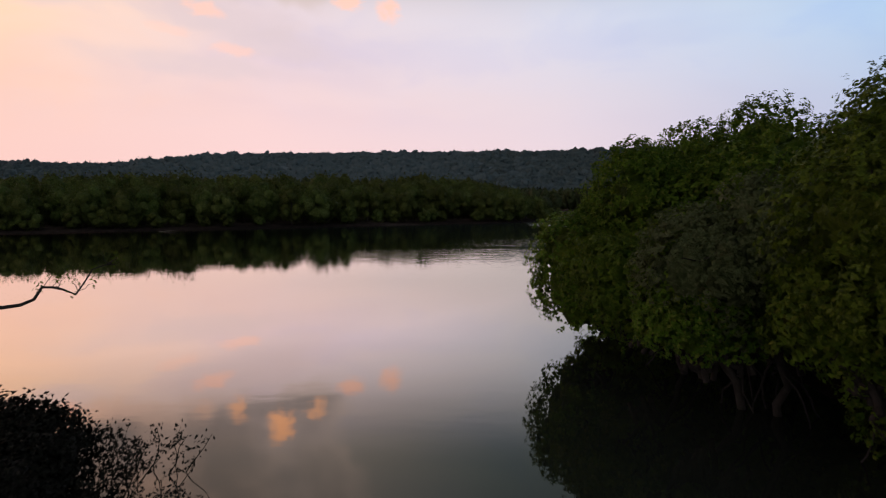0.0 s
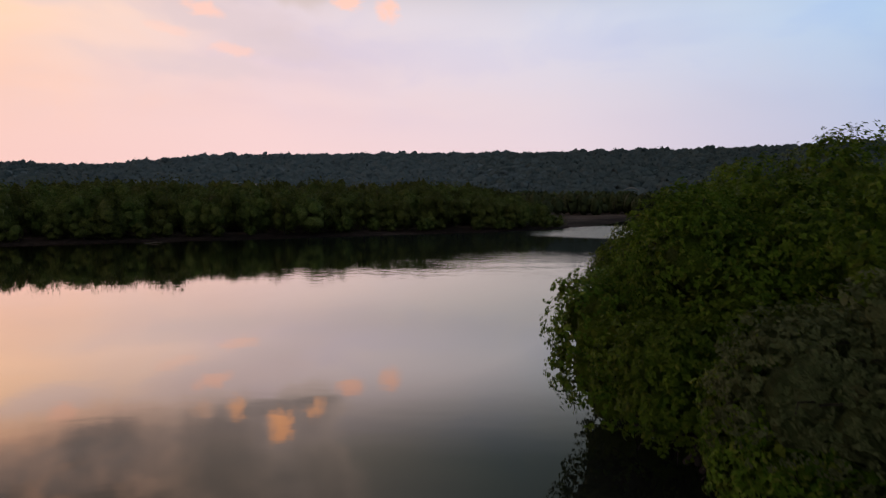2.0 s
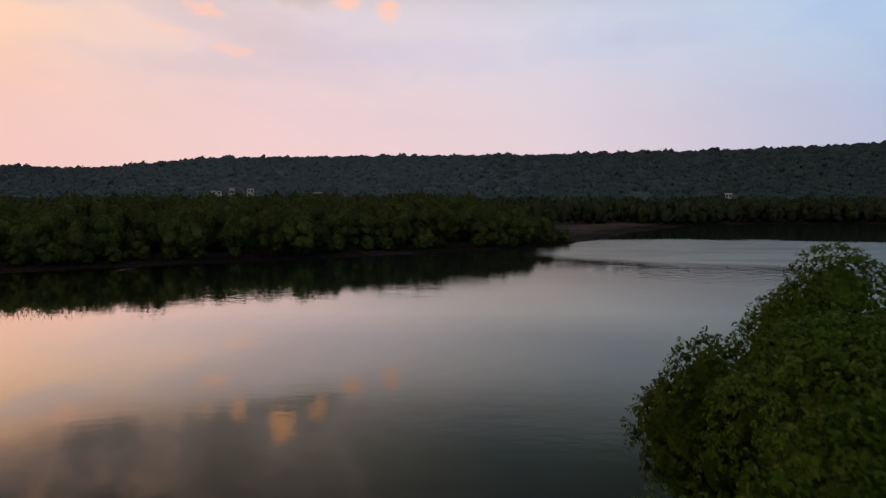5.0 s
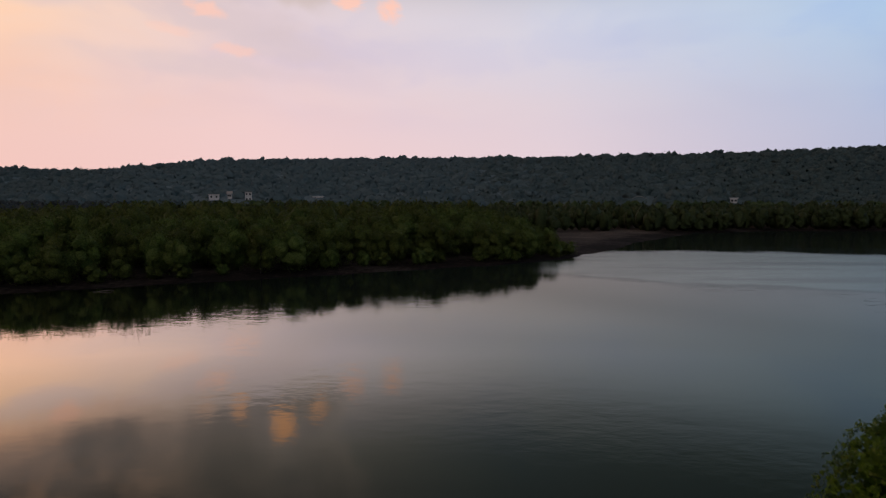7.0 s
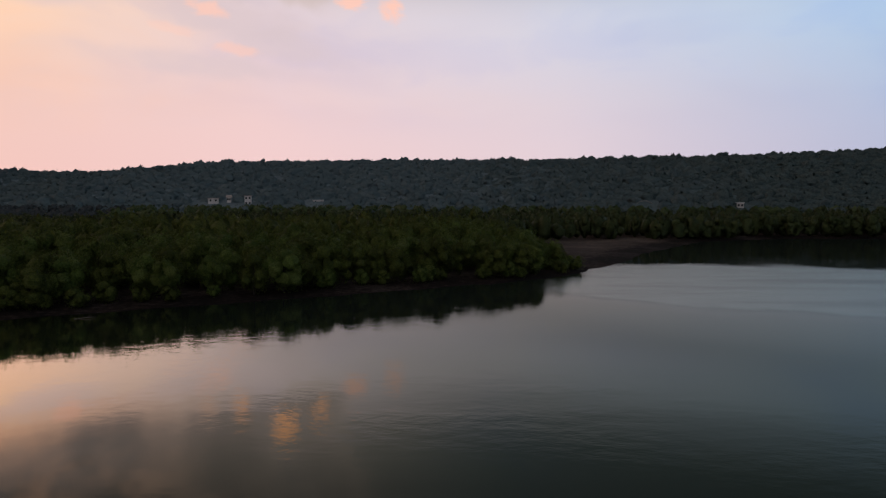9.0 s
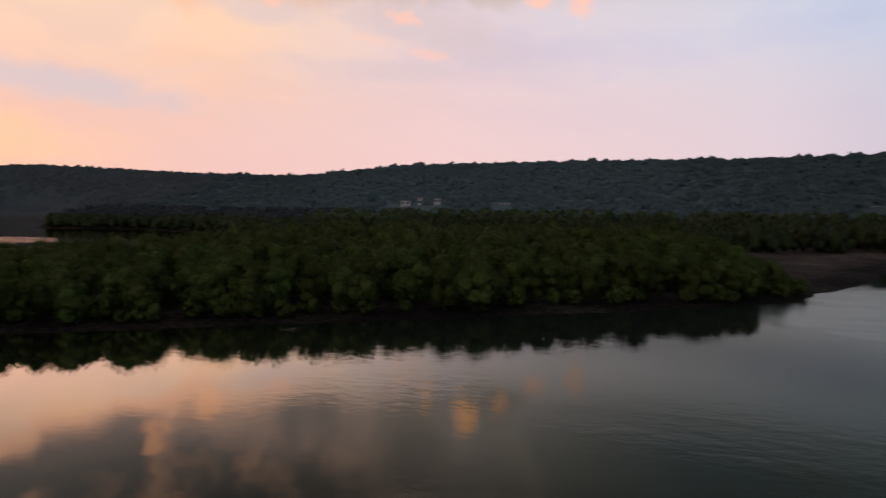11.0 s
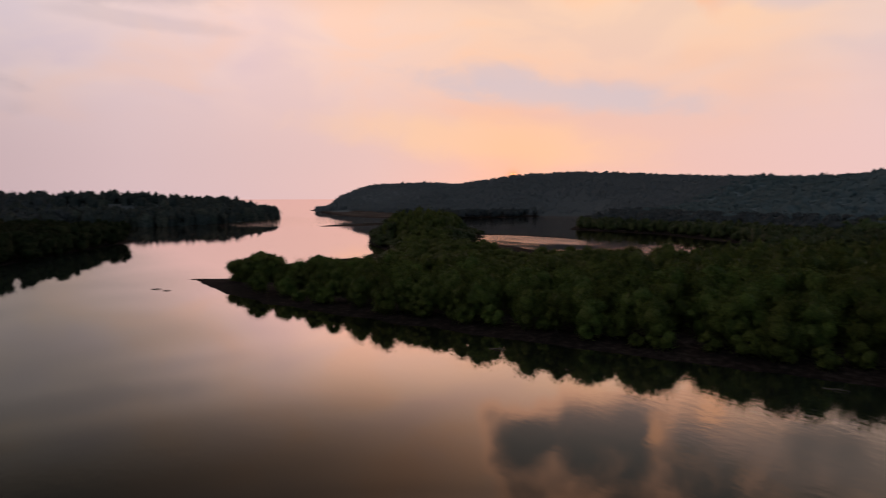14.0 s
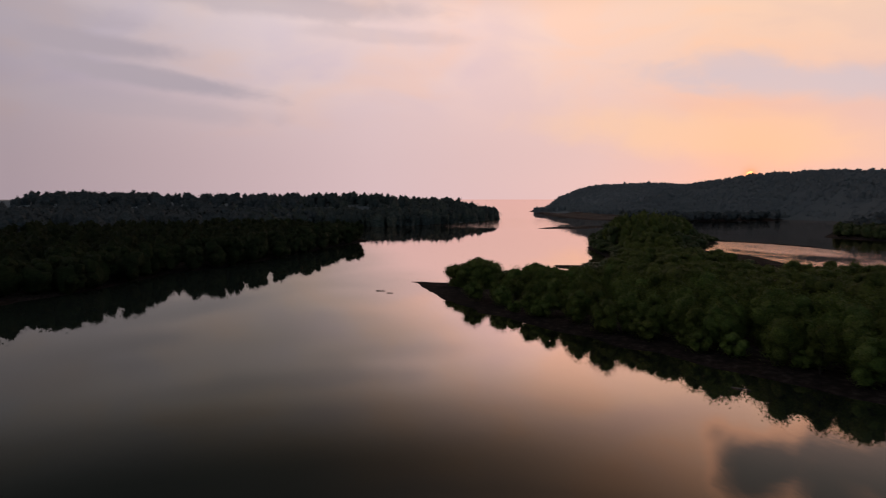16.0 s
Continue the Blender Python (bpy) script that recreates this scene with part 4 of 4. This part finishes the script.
    # clearings that open the houses to the creek
    for hx, hy, half in HOUSE_PLACES:
        ok &= ~((np.abs(x - hx * y / hy) < half) & (y > hy - 24) & (y < hy + 5))
    rd = r.uniform(5.4, 8.8, len(x))
    top = np.where(r.random(len(x)) < .05, r.uniform(6.6, 7.8, len(x)), r.uniform(4.6, 6.0, len(x)))
    edge = x + r.normal(size=len(x)) * 25
    # leaf colours change along the hill in place of haze over distance
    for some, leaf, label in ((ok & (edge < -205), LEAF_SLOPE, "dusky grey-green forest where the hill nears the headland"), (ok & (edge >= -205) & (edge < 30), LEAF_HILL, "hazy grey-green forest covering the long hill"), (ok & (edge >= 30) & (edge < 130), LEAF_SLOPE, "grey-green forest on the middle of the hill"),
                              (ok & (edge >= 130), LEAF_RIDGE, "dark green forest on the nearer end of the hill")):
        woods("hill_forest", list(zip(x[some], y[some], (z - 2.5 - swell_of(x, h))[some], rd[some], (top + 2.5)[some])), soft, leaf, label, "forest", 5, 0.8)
    # smaller crowns where the hill runs down to the river mouth
    x, y, r = scatter(-720, -296, 180, 560, 5.2, 27)
    h, z = hill(x, y), land_height(x, y)
    ok = (h > .7) & (signed(x, y, MAIN) > 1) & (hill(x * .97, y * .97) < h + 2.5)
    rd, top = r.uniform(3.4, 5.4, len(x)), r.uniform(4.8, 5.9, len(x)) + 1.3 * (r.random(len(x)) < .04)
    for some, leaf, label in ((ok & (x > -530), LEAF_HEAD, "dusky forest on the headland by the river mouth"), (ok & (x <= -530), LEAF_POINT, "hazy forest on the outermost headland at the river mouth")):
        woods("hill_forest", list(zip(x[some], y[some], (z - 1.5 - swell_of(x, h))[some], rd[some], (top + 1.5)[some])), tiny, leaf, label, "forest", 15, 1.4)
    # left bank of the creek and the wooded cape behind it
    x, y, r = scatter(-290, -10, -70, 60, 4.6, 24)
    s = signed(x, y, LEFT)
    ok = (s > np.where(x < -225, 1.5, -.3)) & ((x < -60) | (y < -8)) & ~((x > -40) & (y > -40))
    z = land_height(x, y)
    rd, hh = r.uniform(2.7, 3.9, len(x)), r.uniform(5.0, 7.4, len(x))
    edge = ok & (s < 11)
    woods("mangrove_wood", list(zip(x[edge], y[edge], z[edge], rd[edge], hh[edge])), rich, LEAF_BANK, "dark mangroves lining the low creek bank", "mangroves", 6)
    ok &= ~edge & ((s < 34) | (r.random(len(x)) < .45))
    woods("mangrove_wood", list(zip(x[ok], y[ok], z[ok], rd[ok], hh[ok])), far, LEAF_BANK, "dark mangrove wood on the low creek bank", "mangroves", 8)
    x, y, r = scatter(-900, -290, -360, 170, 6.0, 25)
    s = np.maximum(signed(x, y, CAPE), signed(x, y, LEFT))
    ok = (s > 0) & ((s < 45) | (r.random(len(x)) < .25)) & ((y > -210) | (s < 30))
    # the further woods take the leaf colour with haze painted in
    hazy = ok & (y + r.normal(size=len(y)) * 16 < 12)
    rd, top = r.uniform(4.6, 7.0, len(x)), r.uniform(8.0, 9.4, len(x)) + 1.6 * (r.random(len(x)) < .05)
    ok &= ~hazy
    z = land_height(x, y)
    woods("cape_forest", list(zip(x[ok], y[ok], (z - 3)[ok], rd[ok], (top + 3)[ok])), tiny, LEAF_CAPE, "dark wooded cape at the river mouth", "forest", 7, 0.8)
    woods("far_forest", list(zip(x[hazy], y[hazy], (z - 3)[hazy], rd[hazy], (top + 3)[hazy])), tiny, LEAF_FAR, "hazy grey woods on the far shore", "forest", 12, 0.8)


build_island_trees()
build_woods()

# ---------------------------------------------------------------- houses at the foot of the hill and drift on the water


def slab(x0, x1, y0, y1, z0, z1, edge=0.0):
    """A closed block with slightly drawn-in upper edges."""
    e = edge
    v = [(x0, y0, z0), (x1, y0, z0), (x1, y1, z0), (x0, y1, z0), (x0 + e, y0 + e, z1), (x1 - e, y0 + e, z1), (x1 - e, y1 - e, z1), (x0 + e, y1 - e, z1)]
    return np.array(v, float), np.array([(0, 3, 2, 1), (4, 5, 6, 7), (0, 1, 5, 4), (1, 2, 6, 5), (2, 3, 7, 6), (3, 0, 4, 7)])


def gable(x0, x1, y0, y1, z0, rise, over=0.4, thick=0.15):
    """A pitched roof with eaves."""
    x0, x1, y0, y1 = x0 - over, x1 + over, y0 - over, y1 + over
    m = (y0 + y1) / 2
    top = [(x0, y0, z0), (x1, y0, z0), (x1, m, z0 + rise), (x0, m, z0 + rise), (x1, y1, z0), (x0, y1, z0)]
    v = np.array(top + [(a, b, c - thick) for a, b, c in top], float)
    q = [(0, 1, 2, 3), (3, 2, 4, 5), (7, 6, 9, 8), (8, 9, 11, 10), (0, 6, 7, 1), (5, 4, 10, 11), (1, 7, 8, 2), (2, 8, 10, 4), (0, 3, 9, 6), (3, 5, 11, 9)]
    return v, np.array(q)


def house(x, y, turn, wide, deep, storeys, label, roof_kind, floor):
    ob = new("house")
    ground = float(land_height(np.array([x]), np.array([y]))[0])
    ob.matrix_basis = pose(x, y, ground - .3, 0, 0, turn)
    lift = floor - ground + .3
    tall = 2.3 * storeys + lift
    part("wall", mesh_of("wall", *slab(-wide / 2, wide / 2, 0, deep, 0, tall), [PLASTER]), ob)
    if roof_kind == "gable":
        part("roof", mesh_of("roof", *gable(-wide / 2, wide / 2, 0, deep, tall, 1.1), [ROOFING]), ob)
    else:
        part("roof", mesh_of("roof", *slab(-wide / 2 - .4, wide / 2 + .4, -.5, deep + .4, tall, tall + .22, .03), [PALE_ROOF if roof_kind == "pale" else ROOFING]), ob)
    for k in range(storeys):
        n = max(2, int(wide / 1.9))
        for i in range(n):
            cx = -wide / 2 + wide * (i + .5) / n
            z = lift + 2.3 * k + .8
            window = part("window", mesh_of("window", *slab(cx - .5, cx + .5, -.07, .02, z, z + 1.1), [PLASTER]), ob)
            part("pane", mesh_of("pane", *slab(cx - .4, cx + .4, -.09, -.06, z + .1, z + 1.0), [DARK_OPENING]), window)
    tagged(ob, label, "house", "houses below the hill")


house(-107.3, 318, 17, 4.6, 4, 1, "small white house with a flat roof among trees", "flat", 8.8)
house(-101.0, 321, 14, 1.8, 3, 1, "tiny white hut among trees below the hill", "gable", 9.3)
house(-91.5, 319, 14, 3.0, 3.4, 2, "narrow white tower house with two storeys", "flat", 7.6)
house(-60, 325, 8, 5.0, 4, 1, "low white shed with a pale roof", "pale", 7.9)
house(119, 280, -22, 2.6, 3, 1, "small pale house with a weathered roof", "pale", 7.0)


def shed_frame(x, y, turn):
    """A bowed shelter of pale hoops with a cover."""
    ob = new("arched_shelter")
    ob.matrix_basis = pose(x, y, 7.8, 0, 0, turn)
    a = np.linspace(0, np.pi, 13)
    for k in range(5):
        pts = np.stack([np.cos(a) * 3.6, np.full(13, k * 1.6), np.sin(a) * 2.3], -1)
        part("hoop", mesh_of("hoop", *tube(pts, np.full(13, .10), 5), [ROOFING], smooth=True), ob)
    for sx in (-3.6, 3.6):
        for k in range(5):
            part("post", mesh_of("post", *tube([(sx, k * 1.6, -8.0), (sx, k * 1.6, 0)], [.09, .09], 5), [ROOFING], smooth=True), ob)
    tagged(ob, "pale hooped shelter frame below the wooded hill", "shelter")


shed_frame(84, 292, -16)


def driftwood(x, y, turn, long):
    ob = new("driftwood", mesh_of("driftwood", *join([limb((0, 0, .02), (long, 0, .05), .07, .03, .02, .05, 9, 6), limb((long * .55, 0, .05), (long * .75, .3, .25), .03, .012, 0, .1, 5, 5)]), [WOOD], smooth=True))
    ob.matrix_basis = pose(x, y, 0, 0, 0, turn)
    tagged(ob, "dark driftwood stick floating on the creek", "driftwood", "drift on the water")


for x, y, turn, long in ((-119.5, 38.6, 70, 1.6), (-116.8, 40.0, 60, 1.2), (-34, 77.5, 20, 1.8), (-58, 62.5, 35, 1.5)):
    driftwood(x, y, turn, long)
